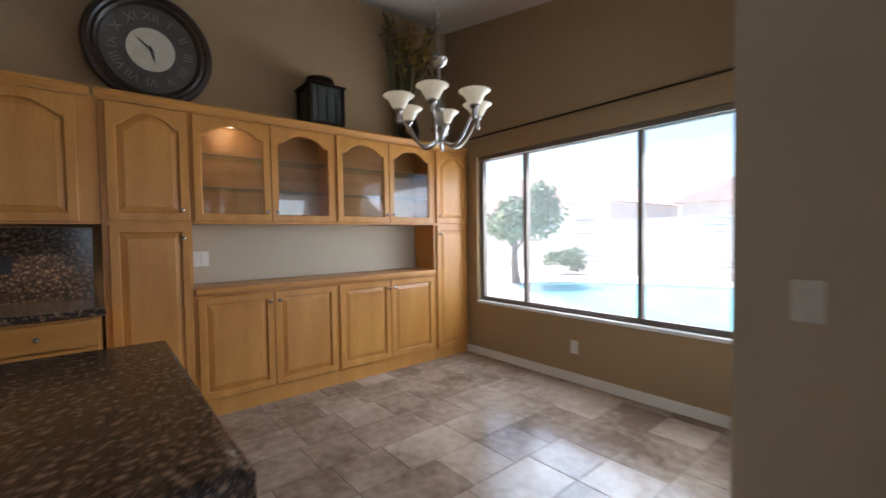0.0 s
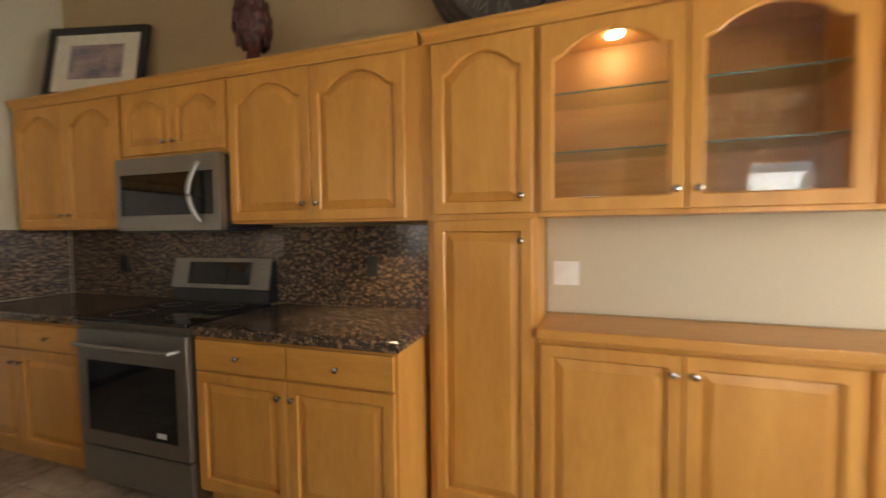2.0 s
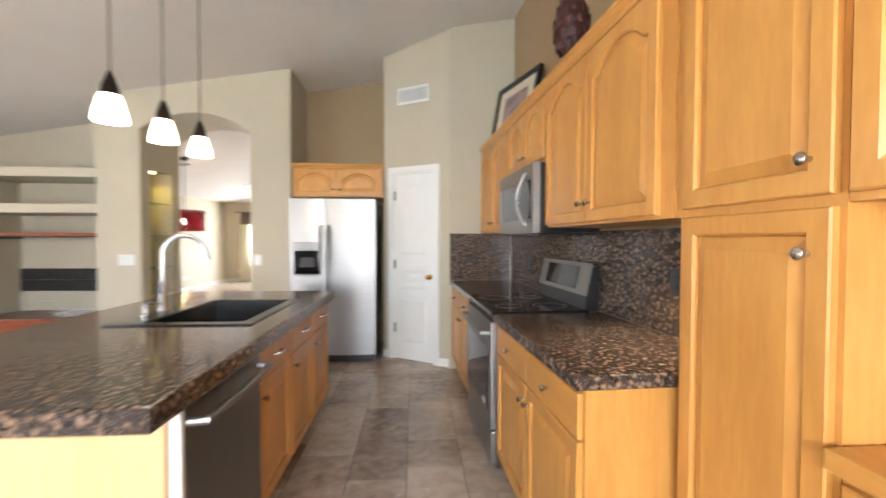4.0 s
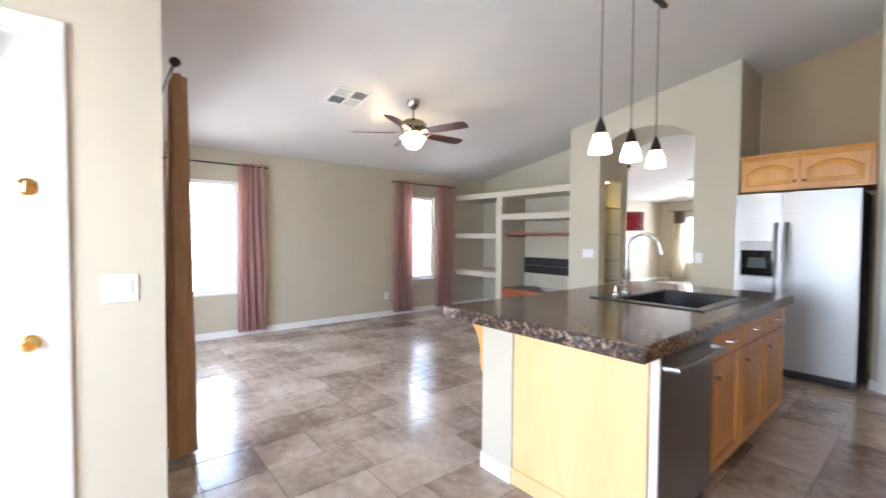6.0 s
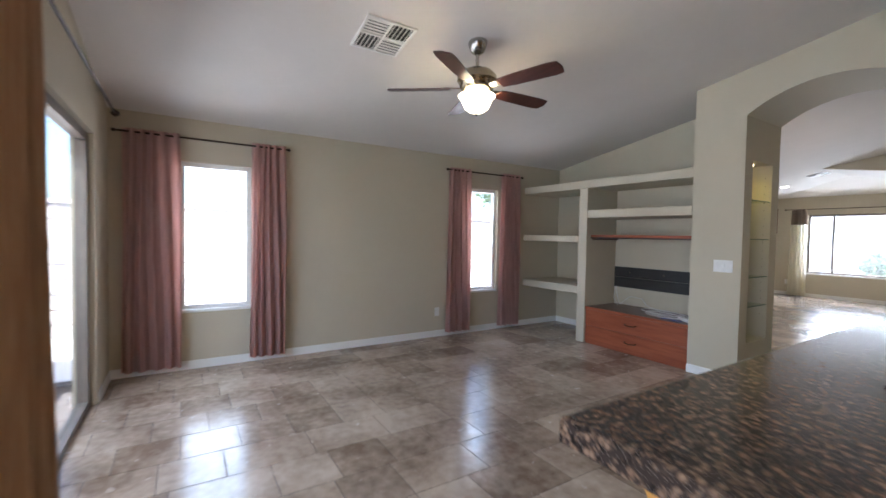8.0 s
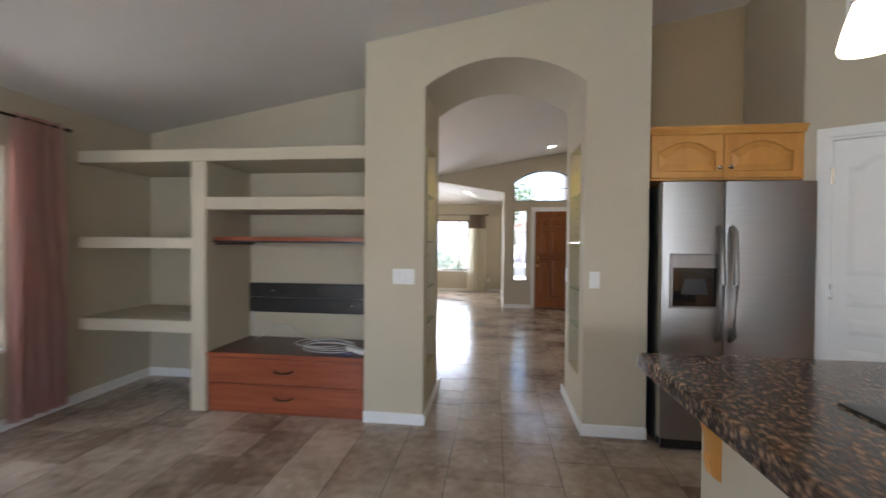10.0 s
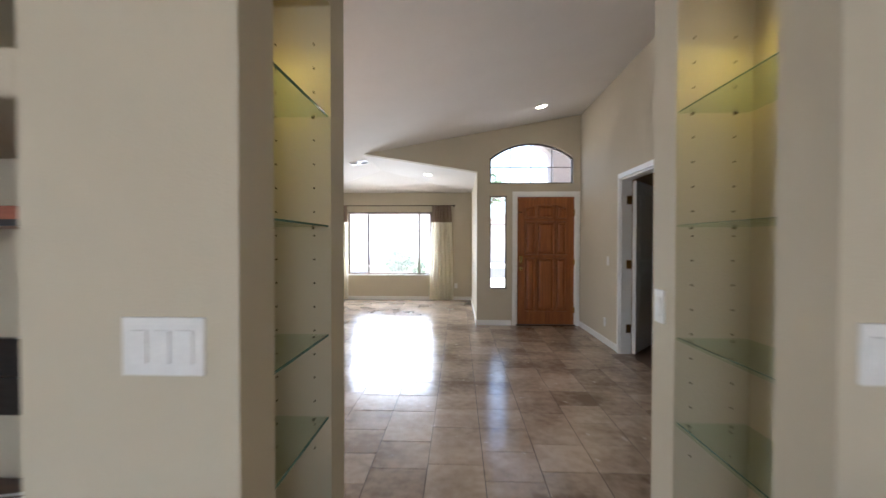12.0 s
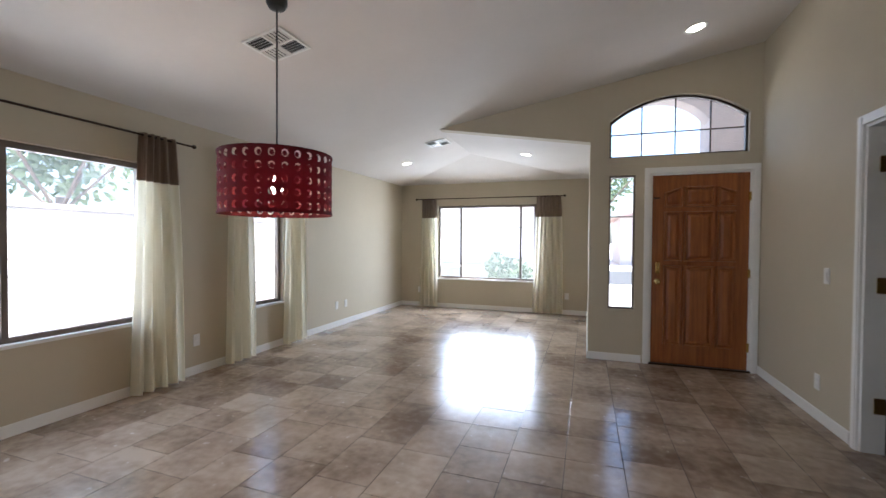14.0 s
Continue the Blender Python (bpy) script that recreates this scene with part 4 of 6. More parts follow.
# ---- island ----
ISL = pose(-1.5, 0.47, 0, 0, 0, 90)
X0, X1, Y0, Y1 = -2.62, -1.452, 0.325, 2.66
sx0, sx1, sy0, sy1 = -2.14, -1.62, 1.34, 2.12
def lp(d, z):
    return [(X0 + d, Y0 + d, z), (X1 - d, Y0 + d, z), (X1 - d, Y1 - d, z), (X0 + d, Y1 - d, z)]
def sp(z):
    return [(sx0, sy0, z), (sx1, sy0, z), (sx1, sy1, z), (sx0, sy1, z)]
ob = thing("countertop", pose(0, 0, 0), "polished brown granite island top with a thick speckled edge", "worktop")
part("slab", rings(bmesh.new(), [sp(0.868), sp(0.912), lp(0.014, 0.912), lp(0.005, 0.91), lp(0, 0.903), lp(0, 0.850), lp(0.004, 0.845), lp(0.014, 0.845), lp(0.016, 0.868)], closed=True), GRANITE, ob)
structure("wall_island", B(-2.42, -2.2, 0.455, 2.56, 0, 0.867), PAINT, "low tan painted wall under the island top")
base(-2.42, 0.455, -2.2, 0.455, -1), base(-2.42, 0.455, -2.42, 2.56, -1)
ob = thing("island_end_panel", pose(0, 0, 0), "plain pale maple panel closing the island's end", "panel")
part("panel", B(-2.198, -1.502, 0.462, 0.482, 0.004, 0.866), PALE, ob)
part("skirting", B(-2.198, -1.502, 0.45, 0.462, 0.004, 0.09), PALE, ob)
for y in (0.47, 1.45, 2.42):
    ob = thing("corbel", pose(-2.42, y, 0), "carved honey maple corbel under the island overhang", "corbel", "island corbels")
    pts = [(-0.001, 0, 0.866), (-0.17, 0, 0.866), (-0.175, 0, 0.84)]
    for k in range(1, 11):
        a = k / 10 * math.pi / 2
        pts.append((-0.16 + 0.125 * math.sin(a) , 0, 0.82 - 0.2 * (1 - math.cos(a))))
    pts += [(-0.04, 0, 0.60), (-0.03, 0, 0.55), (-0.001, 0, 0.53)]
    part("bracket", prism(bmesh.new(), pts, (0, 0.045, 0)), MAPLE, ob)
ob = thing("dishwasher", ISL, "dark stainless steel dishwasher with a bar handle", "dishwasher")
part("body", B(0.03, 0.625, 0.0, 0.55, 0.02, 0.866), BLACK, ob)
d = part("door", B(0.032, 0.623, -0.03, 0.0, 0.1, 0.843, bevel=0.005), STEEL_DARK, ob)
part("door_edge", B(0.014, 0.0318, -0.031, 0.004, 0.02, 0.843, bevel=0.002), WHITE_PL, ob, "pale grey edge trim")
part("handle", tube(bmesh.new(), [(0.055, -0.03, 0.79), (0.058, -0.08, 0.79), (0.30, -0.085, 0.79), (0.597, -0.08, 0.79), (0.6, -0.03, 0.79)], 0.013, 10), STEEL, d, "", True)
for x0, x1, nd in ((0.63, 1.12, 1), (1.12, 1.60, 1), (1.60, 2.08, 1)):
    base_cabinet(ISL, x0, x1, 0.0, "honey maple island cabinet with a drawer over a door", "island cabinets", 1, 0.69, 0.1, nd, 1)
ob = thing("sink", pose(0, 0, 0), "black composite drop-in sink with a faucet deck", "sink")
def sk(d, z):
    w0 = sx0 + d - (0.10 if d < 0 else 0)
    return [(w0, sy0 + d, z), (sx1 - d, sy0 + d, z), (sx1 - d, sy1 - d, z), (w0, sy1 - d, z)]
bm = rings(bmesh.new(), [sk(-0.03, 0.9125), sk(-0.028, 0.92), sk(0.02, 0.922), sk(0.03, 0.915), sk(0.045, 0.72), sk(0.06, 0.705), sk(0.06, 0.69), sk(0.005, 0.69), sk(0.005, 0.9125)], closed=False, cap=False)
part("rim", bm, COMPOSITE, ob)
part("basin_floor", B(sx0 + 0.05, sx1 - 0.05, sy0 + 0.05, sy1 - 0.05, 0.69, 0.706), COMPOSITE, ob)
part("drain", turned(bmesh.new(), [(0.045, 0), (0.045, 0.006), (0.03, 0.004)], 20, ((sx0 + sx1) / 2, (sy0 + sy1) / 2, 0.706)), NICKEL, ob)
ob = thing("faucet", pose(-2.215, 1.70, 0.922), "brushed nickel gooseneck kitchen faucet with a pull-down head", "faucet")
part("base", turned(bmesh.new(), [(0.032, 0), (0.032, 0.01), (0.024, 0.02), (0.022, 0.14), (0.016, 0.16), (0.013, 0.18)], 18), NICKEL, ob, "", True)
arc = [(0, 0, 0.16), (0, 0, 0.3)] + [(0.095 - 0.095 * math.cos(a), 0.04 * (1 - math.cos(a)), 0.32 + 0.1 * math.sin(a)) for a in np.linspace(0.05, 2.75, 14)]
part("neck", tube(bmesh.new(), arc, 0.0125, 12), NICKEL, ob, "", True)
e = Vector(arc[-1])
part("spray_head", tube(bmesh.new(), [e, e + Vector((0.012, 0.004, -0.04)), e + Vector((0.022, 0.006, -0.085))], 0.018, 12), NICKEL, ob, "", True)
part("lever", tube(bmesh.new(), [(0, -0.02, 0.1), (0.0, -0.045, 0.11), (0.02, -0.07, 0.17)], 0.008), NICKEL, ob, "", True)
ob = thing("soap_pump", pose(-2.2, 1.52, 0.922), "small nickel soap pump beside the faucet", "soap pump")
part("body", turned(bmesh.new(), [(0.024, 0), (0.024, 0.008), (0.012, 0.02), (0.01, 0.06)], 14), NICKEL, ob, "", True)
part("spout", tube(bmesh.new(), [(0, 0, 0.055), (0.02, 0, 0.07), (0.07, 0, 0.065)], 0.007), NICKEL, ob, "", True)

# ---- fridge and cabinet above ----
ob = thing("fridge", pose(-2.125, 3.74, 0), "stainless steel side-by-side fridge with an ice dispenser", "fridge")
w = 0.905
part("body", B(0.004, w - 0.004, 0.06, 0.84, 0.03, 1.735), BLACK, ob)
part("kick_grille", B(0.02, w - 0.02, 0.03, 0.08, 0.015, 0.085), BLACK, ob)
def fridge_door(x0, x1):
    bm = bmesh.new()
    loops = []
    for k in range(9):
        s = k / 8
        yy = -0.012 * math.sin(math.pi * s) ** 0.6
        loops.append([(x0 + (x1 - x0) * s, yy, 0.09), (x0 + (x1 - x0) * s, 0.06, 0.09), (x0 + (x1 - x0) * s, 0.06, 1.75), (x0 + (x1 - x0) * s, yy, 1.75)])
    rings(bm, loops)
    return part("door", bm, STEEL, ob, "brushed steel door", True)
d1 = fridge_door(0.002, 0.372)
d2 = fridge_door(0.38, 0.903)
part("dispenser_frame", B(0.045, 0.335, -0.022, -0.004, 0.94, 1.29, bevel=0.006), STEEL_DARK, d1)
part("dispenser_recess", B(0.06, 0.32, -0.024, -0.02, 0.955, 1.20, bevel=0.002), BLACK_GLASS, d1)
part("dispenser_cup", prism(bmesh.new(), [(0.11, -0.026, 1.03), (0.27, -0.026, 1.03), (0.25, -0.026, 1.13), (0.13, -0.026, 1.13)], (0, 0.004, 0)), BLACK, d1)
for x, d in ((0.335, d1), (0.415, d2)):
    part("handle", tube(bmesh.new(), [(x, -0.008, 0.74), (x, -0.05, 0.77), (x, -0.068, 1.1), (x, -0.05, 1.43), (x, -0.008, 1.46)], 0.016, 10), STEEL, d, "", True)
ob = thing("fridge_cabinet", pose(-2.145, 3.95, 0), "honey maple cabinet above the fridge with two arched doors", "cabinet")
w = 0.985
part("body", B(0.002, w, 0, 0.6, 1.79, 2.11), MAPLE, ob)
cab_door(ob, 0.01, 0.48, 1.8, 2.10, 0.07, at=(0.445, 1.87), rail=0.05)
cab_door(ob, 0.48, 0.96, 1.8, 2.10, 0.07, at=(0.515, 1.87), rail=0.05)
part("crown", prism(bmesh.new(), [(0.0, 0.6, 2.112), (0.0, -0.001, 2.112), (0.0, -0.022, 2.10), (0.0, -0.03, 2.12), (0.0, -0.045, 2.135), (0.0, -0.05, 2.15), (0.0, 0.6, 2.15)], (w, 0, 0)), MAPLE_H, ob)

# ---- lamps ----
ob = thing("ceiling_fan", pose(-4.46, 1.41, 0), "brushed nickel ceiling fan with five dark blades and a lit bowl", "ceiling fan")
zc = ceil_z(-4.46)
part("canopy", turned(bmesh.new(), [(0.07, zc + 0.01), (0.07, zc - 0.02), (0.05, zc - 0.07), (0.02, zc - 0.09)], 24), NICKEL, ob, "", True)
part("downrod", turned(bmesh.new(), [(0.013, zc - 0.250), (0.013, zc - 0.06)], 12), NICKEL, ob, "", True)
part("motor", turned(bmesh.new(), [(0.02, zc - 0.185), (0.05, zc - 0.195), (0.11, zc - 0.215), (0.145, zc - 0.25), (0.148, zc - 0.285), (0.13, zc - 0.31), (0.125, zc - 0.335), (0.09, zc - 0.365), (0.05, zc - 0.378)], 32), ANTIQUE, ob, "antique nickel motor housing", True)
part("light_collar", turned(bmesh.new(), [(0.055, zc - 0.375), (0.06, zc - 0.355), (0.045, zc - 0.370), (0.03, zc - 0.375)], 28), NICKEL, ob, "", True)
part("bowl", turned(bmesh.new(), [(0.140, zc - 0.392), (0.136, zc - 0.400), (0.118, zc - 0.415), (0.108, zc - 0.440), (0.092, zc - 0.480), (0.055, zc - 0.508), (0.0, zc - 0.518)], 28, cap=False), SHADE_ON, ob, "lit opal glass bowl", True)
part("finial", turned(bmesh.new(), [(0.012, zc - 0.518), (0.014, zc - 0.530), (0.0, zc - 0.545)], 12), NICKEL, ob, "", True)
BLADE = material("dark_cherry_blade", (0.10, 0.03, 0.02), 0.3, 0, (0.05, 0.016, 0.012), 4, (1, 10, 1), 0.5)
for k in range(5):
    a = radians(17 + 72 * k)
    rot = Matrix.Rotation(a, 4, "Z") @ Matrix.Translation((0, 0, zc - 0.34)) @ Matrix.Rotation(radians(-13), 4, "X")
    bm = bmesh.new()
    out = [(0.2, -0.05), (0.3, -0.062), (0.6, -0.07), (0.66, -0.06), (0.675, 0.0), (0.66, 0.06), (0.6, 0.07), (0.3, 0.062), (0.2, 0.05)]
    prism(bm, [(x, y, -0.004) for x, y in out], (0, 0, 0.008))
    bm.transform(rot)
    part("blade", bm, BLADE, ob, "dark reddish wooden blade")
    bm = bmesh.new()
    prism(bm, [(0.09, -0.02, 0.0), (0.24, -0.035, 0.006), (0.24, 0.035, 0.006), (0.09, 0.02, 0.0)], (0, 0, 0.006))
    bm.transform(rot)
    part("blade_iron", bm, NICKEL, ob)
lamp("fan_light", -4.46, 1.41, zc - 0.445, 1.6, (1.0, 0.74, 0.4), size=0.04)

px = -2.22
ob = thing("pendant_track", pose(px, 0, ceil_z(px)), "dark bronze track for three island pendants", "lamp")
part("bar", B(-0.02, 0.02, 1.2, 2.25, -0.03, -0.004, bevel=0.004), BRONZE, ob)
for y in (1.32, 1.73, 2.13):
    ob = thing("pendant_lamp", pose(px, y, 0), "small lit white glass pendant with a dark bronze cap", "lamp", "island pendants")
    part("cord", turned(bmesh.new(), [(0.006, 2.06), (0.006, ceil_z(px) - 0.03)], 8), NICKEL, ob, "grey cord")
    part("cap", turned(bmesh.new(), [(0.04, 1.99), (0.034, 2.03), (0.016, 2.08), (0.008, 2.10)], 18), BRONZE, ob, "", True)
    part("shade", turned(bmesh.new(), [(0.068, 1.865), (0.072, 1.875), (0.06, 1.93), (0.042, 1.99), (0.03, 1.995)], 20), SHADE_ON, ob, "lit white glass shade", True)
    lamp("pendant_light", px, y, 1.84, 0.3, size=0.05)

# nook chandelier
cx, cy = -1.43, -1.075
ob = thing("chandelier", pose(cx, cy, 0.045), "satin nickel chandelier with six cream alabaster bell shades", "chandelier")
part("finial", turned(bmesh.new(), [(0.0, 1.79), (0.02, 1.80), (0.012, 1.82), (0.035, 1.85), (0.055, 1.885), (0.03, 1.92), (0.022, 1.98), (0.03, 2.0), (0.014, 2.04), (0.012, 2.24)], 20), NICKEL, ob, "", True)
part("top_cap", turned(bmesh.new(), [(0.012, 2.24), (0.05, 2.27), (0.056, 2.29), (0.03, 2.31), (0.01, 2.33)], 20), NICKEL, ob, "", True)
bm = bmesh.new()
z = 2.33
k = 0
while z < ceil_z(cx) - 0.03:
    c = [(0.011 * math.cos(a), 0.0, z + 0.02 + 0.02 * math.sin(a)) if k % 2 else (0.0, 0.011 * math.cos(a), z + 0.02 + 0.02 * math.sin(a)) for a in np.linspace(0, 2 * math.pi, 9)]
    tube(bm, c, 0.0028, 5)
    z, k = z + 0.031, k + 1
part("chain", bm, NICKEL, ob, "nickel link chain")
part("canopy", turned(bmesh.new(), [(0.06, ceil_z(cx) + 0.01), (0.06, ceil_z(cx) - 0.01), (0.02, ceil_z(cx) - 0.04)], 20), NICKEL, ob)
for k in range(6):
    a = radians(12 + 60 * k)
    c, s = math.cos(a), math.sin(a)
    pts = []
    for t in np.linspace(0, 1, 10):
        r = 0.03 + 0.22 * t
        zz = 1.81 - 0.045 * math.sin(math.pi * t * 1.3) + 0.1 * t ** 2
        pts.append((r * c, r * s, zz))
    arm = part("arm", tube(bmesh.new(), pts, 0.009, 8), NICKEL, ob, "", True)
    e = pts[-1]
    part("socket", turned(bmesh.new(), [(0.012, -0.05), (0.02, -0.03), (0.016, 0.0), (0.028, 0.02), (0.02, 0.05)], 14, e), NICKEL, arm, "", True)
    part("shade", turned(bmesh.new(), [(0.02, 0.03), (0.036, 0.038), (0.048, 0.06), (0.062, 0.085), (0.09, 0.104), (0.087, 0.106), (0.057, 0.087), (0.042, 0.062), (0.028, 0.042)], 22, e), SHADE_DIM, arm, "cream alabaster glass shade", True)

# red drum pendant
lx, ly = -4.767, 6.743
ob = thing("drum_pendant", pose(lx, ly, 0), "red perforated drum pendant lamp with a lit bulb", "lamp")
part("canopy", turned(bmesh.new(), [(0.06, ceil_z(lx) + 0.012), (0.06, ceil_z(lx) - 0.025), (0.045, ceil_z(lx) - 0.05), (0.01, ceil_z(lx) - 0.06)], 20), BLACK, ob, "", True)
part("cord", turned(bmesh.new(), [(0.005, 1.72), (0.005, ceil_z(lx) - 0.05)], 8), BLACK, ob)
R, N, rows = 0.315, 30, 5
za, zb = 1.46, 1.80
bm = bmesh.new()
def cyl(u, z, r=R):
    return (r * math.cos(u), r * math.sin(u), z)
band = (zb - za) / rows
for k in range(N):
    u0, u1 = 2 * math.pi * k / N, 2 * math.pi * (k + 1) / N
    for j in range(rows):
        z0, z1 = za + band * j, za + band * (j + 1)
        um, zm = (u0 + u1) / 2, (z0 + z1) / 2
        inner = [(um + 0.28 * (u1 - u0) * math.cos(a), zm + 0.32 * band * math.sin(a)) for a in [math.pi * 2 * i / 8 for i in range(8)]]
        outer = []
        for a in [math.pi * 2 * i / 8 for i in range(8)]:
            ca, sa = math.cos(a), math.sin(a)
            m = max(abs(ca), abs(sa))
            outer.append((um + (u1 - u0) / 2 * ca / m, zm + band / 2 * sa / m))
        vi, vo = [bm.verts.new(cyl(*p)) for p in inner], [bm.verts.new(cyl(*p)) for p in outer]
        for i in range(8):
            bm.faces.new((vo[i], vo[(i + 1) % 8], vi[(i + 1) % 8], vi[i]))
        bm.faces.new([bm.verts.new(cyl(u, zz, R - 0.012)) for u, zz in [(um + 0.2 * (u1 - u0) * math.cos(a), zm + 0.23 * band * math.sin(a)) for a in [math.pi * 2 * i / 6 for i in range(6)]]])
bmesh.ops.remove_doubles(bm, verts=bm.verts, dist=0.0005)
part("shade", bm, RED, ob, "red shade with rows of cut-out shapes")
for z in (za, zb):
    part("shade_ring", rings(bmesh.new(), [[(r * math.cos(2 * math.pi * k / 40), r * math.sin(2 * math.pi * k / 40), zz) for k in range(40)] for r, zz in ((R + 0.003, z - 0.006), (R + 0.003, z + 0.006), (R - 0.003, z + 0.006), (R - 0.003, z - 0.006))], closed=True), RED, ob)
for k in range(3):
    a = 2 * math.pi * k / 3
    part("spoke", tube(bmesh.new(), [(0, 0, 1.73), (R * math.cos(a), R * math.sin(a), zb - 0.005)], 0.003, 6), NICKEL, ob)
part("bulb", turned(bmesh.new(), [(0.0, 1.575), (0.02, 1.58), (0.032, 1.61), (0.028, 1.64), (0.014, 1.67), (0.014, 1.70)], 16), BULB, ob, "lit bulb", True)
lamp("drum_light", lx, ly, 1.55, 1.7, (1.0, 0.5, 0.17), size=0.04)


def can_light(x, y, z, slope, watts):
    ob = thing("recessed_light", pose(x, y, z, 0, -math.degrees(math.atan(slope)), 0), "lit round recessed ceiling light with white trim", "lamp", "recessed lights")
    part("trim", rings(bmesh.new(), [[(r * math.cos(2 * math.pi * k / 28), r * math.sin(2 * math.pi * k / 28), zz) for k in range(28)] for r, zz in ((0.095, -0.001), (0.09, -0.008), (0.07, -0.006), (0.066, -0.001))], closed=True), TRIM, ob)
    part("lens", turned(bmesh.new(), [(0.066, -0.004), (0.05, -0.002)], 24), CAN_ON, ob, "glowing lens")
    if watts:
        spot("recessed_spot", x, y, z - 0.05, watts, cone=95)


can_light(-2.16, 8.86, ceil_z(-2.16), 0.172, 1.7)
can_light(-3.86, 10.78, 2.56, -0.16, 2)
can_light(-5.76, 10.85, ceil_z(-5.76), 0.172, 2)


def vent(m, w, h, label, ways=4):
    ob = thing("ceiling_vent", m, label, "vent")
    t = 0.018
    bm = bmesh.new()
    for q in ((-w / 2, w / 2, -h / 2, -h / 2 + t), (-w / 2, w / 2, h / 2 - t, h / 2), (-w / 2, -w / 2 + t, -h / 2 + t, h / 2 - t), (w / 2 - t, w / 2, -h / 2 + t, h / 2 - t)):
        box(bm, q[0], q[1], q[2], q[3], -0.012, -0.001)
    if ways == 4:
        box(bm, -0.008, 0.008, -h / 2 + t, h / 2 - t, -0.012, -0.002)
        box(bm, -w / 2 + t, w / 2 - t, -0.008, 0.008, -0.0118, -0.002)
    part("frame", bm, TRIM, ob)
    # flat black sheet stands in for the shade behind the slats
    part("backing", B(-w / 2 + t, w / 2 - t, -h / 2 + t, h / 2 - t, -0.003, -0.0005), BLACK, ob, "black sheet imitating the shaded duct")
    n = 5 if ways == 4 else 6
    quads = ((0, 0, 0), (1, 0, 1), (0, 1, 1), (1, 1, 0)) if ways == 4 else ((0, 0, 0),)
    for ix, iy, turn in quads:
        a0, a1 = (-w / 2 + t, -0.008) if ix == 0 else (0.008, w / 2 - t)
        b0, b1 = (-h / 2 + t, -0.008) if iy == 0 else (0.008, h / 2 - t)
        if ways == 1:
            a0, a1, b0, b1 = -w / 2 + t, w / 2 - t, -h / 2 + t, h / 2 - t
        for k in range(n):
            s = (k + 0.5) / n
            bm = bmesh.new()
            if turn:
                c = a0 + (a1 - a0) * s
                prism(bm, [(c - 0.006, b0, -0.011), (c + 0.006, b0, -0.004), (c + 0.007, b0, -0.005), (c - 0.005, b0, -0.012)], (0, b1 - b0, 0))
            else:
                c = b0 + (b1 - b0) * s
                prism(bm, [(a0, c - 0.006, -0.011), (a0, c + 0.006, -0.004), (a0, c + 0.007, -0.005), (a0, c - 0.005, -0.012)], (a1 - a0, 0, 0))
            part("slat", bm, TRIM, ob)
    return ob


TILT = -math.degrees(math.atan(0.172))
vent(pose(-4.69, 0.755, ceil_z(-4.69), 0, TILT, 0), 0.36, 0.36, "square white four-way ceiling vent")
vent(pose(-5.075, 7.10, ceil_z(-5.075), 0, TILT, 0), 0.32, 0.32, "square white four-way ceiling vent above the drum lamp")
vent(pose(-5.0, 10.2, ceil_z(-5.0), 0, TILT, 0), 0.3, 0.3, "square white four-way ceiling vent in the lounge")
vent(DIAG @ pose(0.385, -0.0, 2.868, -90, 0, 0), 0.39, 0.175, "white slatted return vent above the pantry door", 1)

# ---- recesses with glass shelves in the passage ----
def recess(x0, x1, side):
    for z in (0.706, 0.985, 1.352, 1.72):
        ob = thing("glass_shelf", pose(0, 0, z), "clear glass shelf in a lit wall recess", "shelf", "passage glass shelves")
        a, b = (x0 + 0.002, x1 - 0.012)
        s = part("pane", B(a, b, 4.063, 4.487, 0, 0.006), SHELF_GLASS, ob)
        s.visible_shadow = False
        part("edge", B(b, b + 0.004, 4.063, 4.487, 0, 0.006) if side > 0 else B(a + 0.006, a + 0.01, 4.063, 4.487, 0.0065, 0.0075), SHELF_EDGE, ob, "green glass edge")
        for y in (4.063, 4.479):
            for x in (a + 0.04, b - 0.05):
                part("peg", B(x, x + 0.008, y, y + 0.008, -0.007, -0.0005), NICKEL, ob)
    xm = (x0 + x1) / 2
    holder = thing("recess_light", pose(xm, 4.275, 2.088), "small lit puck light in the top of a recess", "lamp", "recess lights")
    part("puck", turned(bmesh.new(), [(0.04, 0.0), (0.038, -0.015)], 16), PUCK_ON, holder)
    spot("recess_spot", xm, 4.275, 2.06, 0.5, (1.0, 0.76, 0.12), 140)
    structure("trim_peg_hole_shade", peg_hole_specks(x0, x1), BRONZE, "rows of dark specks imitating the shade in shelf peg holes")


def peg_hole_specks(x0, x1):
    # no holes are cut: small dark boxes imitate the shade inside them
    bm = bmesh.new()
    for y in (4.0605, 4.4885):
        for k in range(18):
            for x in (x0 + 0.05, x1 - 0.06):
                zz = 0.6 + 0.08 * k
                box(bm, x, x + 0.006, y, y + 0.001, zz, zz + 0.006)
    return bm


recess(AL - 0.24, AL, 1)
recess(AR, AR + 0.24, -1)

# ---- media recess contents ----
ob = thing("red_shelf", pose(0, 0, 0), "reddish cherry shelf board in the media recess", "shelf")
part("board", B(-5.438, -4.162, 3.98, 4.495, 1.345, 1.38, bevel=0.003), CHERRY, ob)
part("front_strip", B(-5.436, -4.164, 3.975, 3.98, 1.335, 1.35), BLACK, ob)
for x in (-5.43, -4.2):
    part("cleat", B(x, x + 0.03, 4.0, 4.49, 1.315, 1.345), CHERRY_DARK, ob)
ob = thing("tv_mount_board", pose(0, 0, 0), "black painted board fixed to the recess wall", "board")
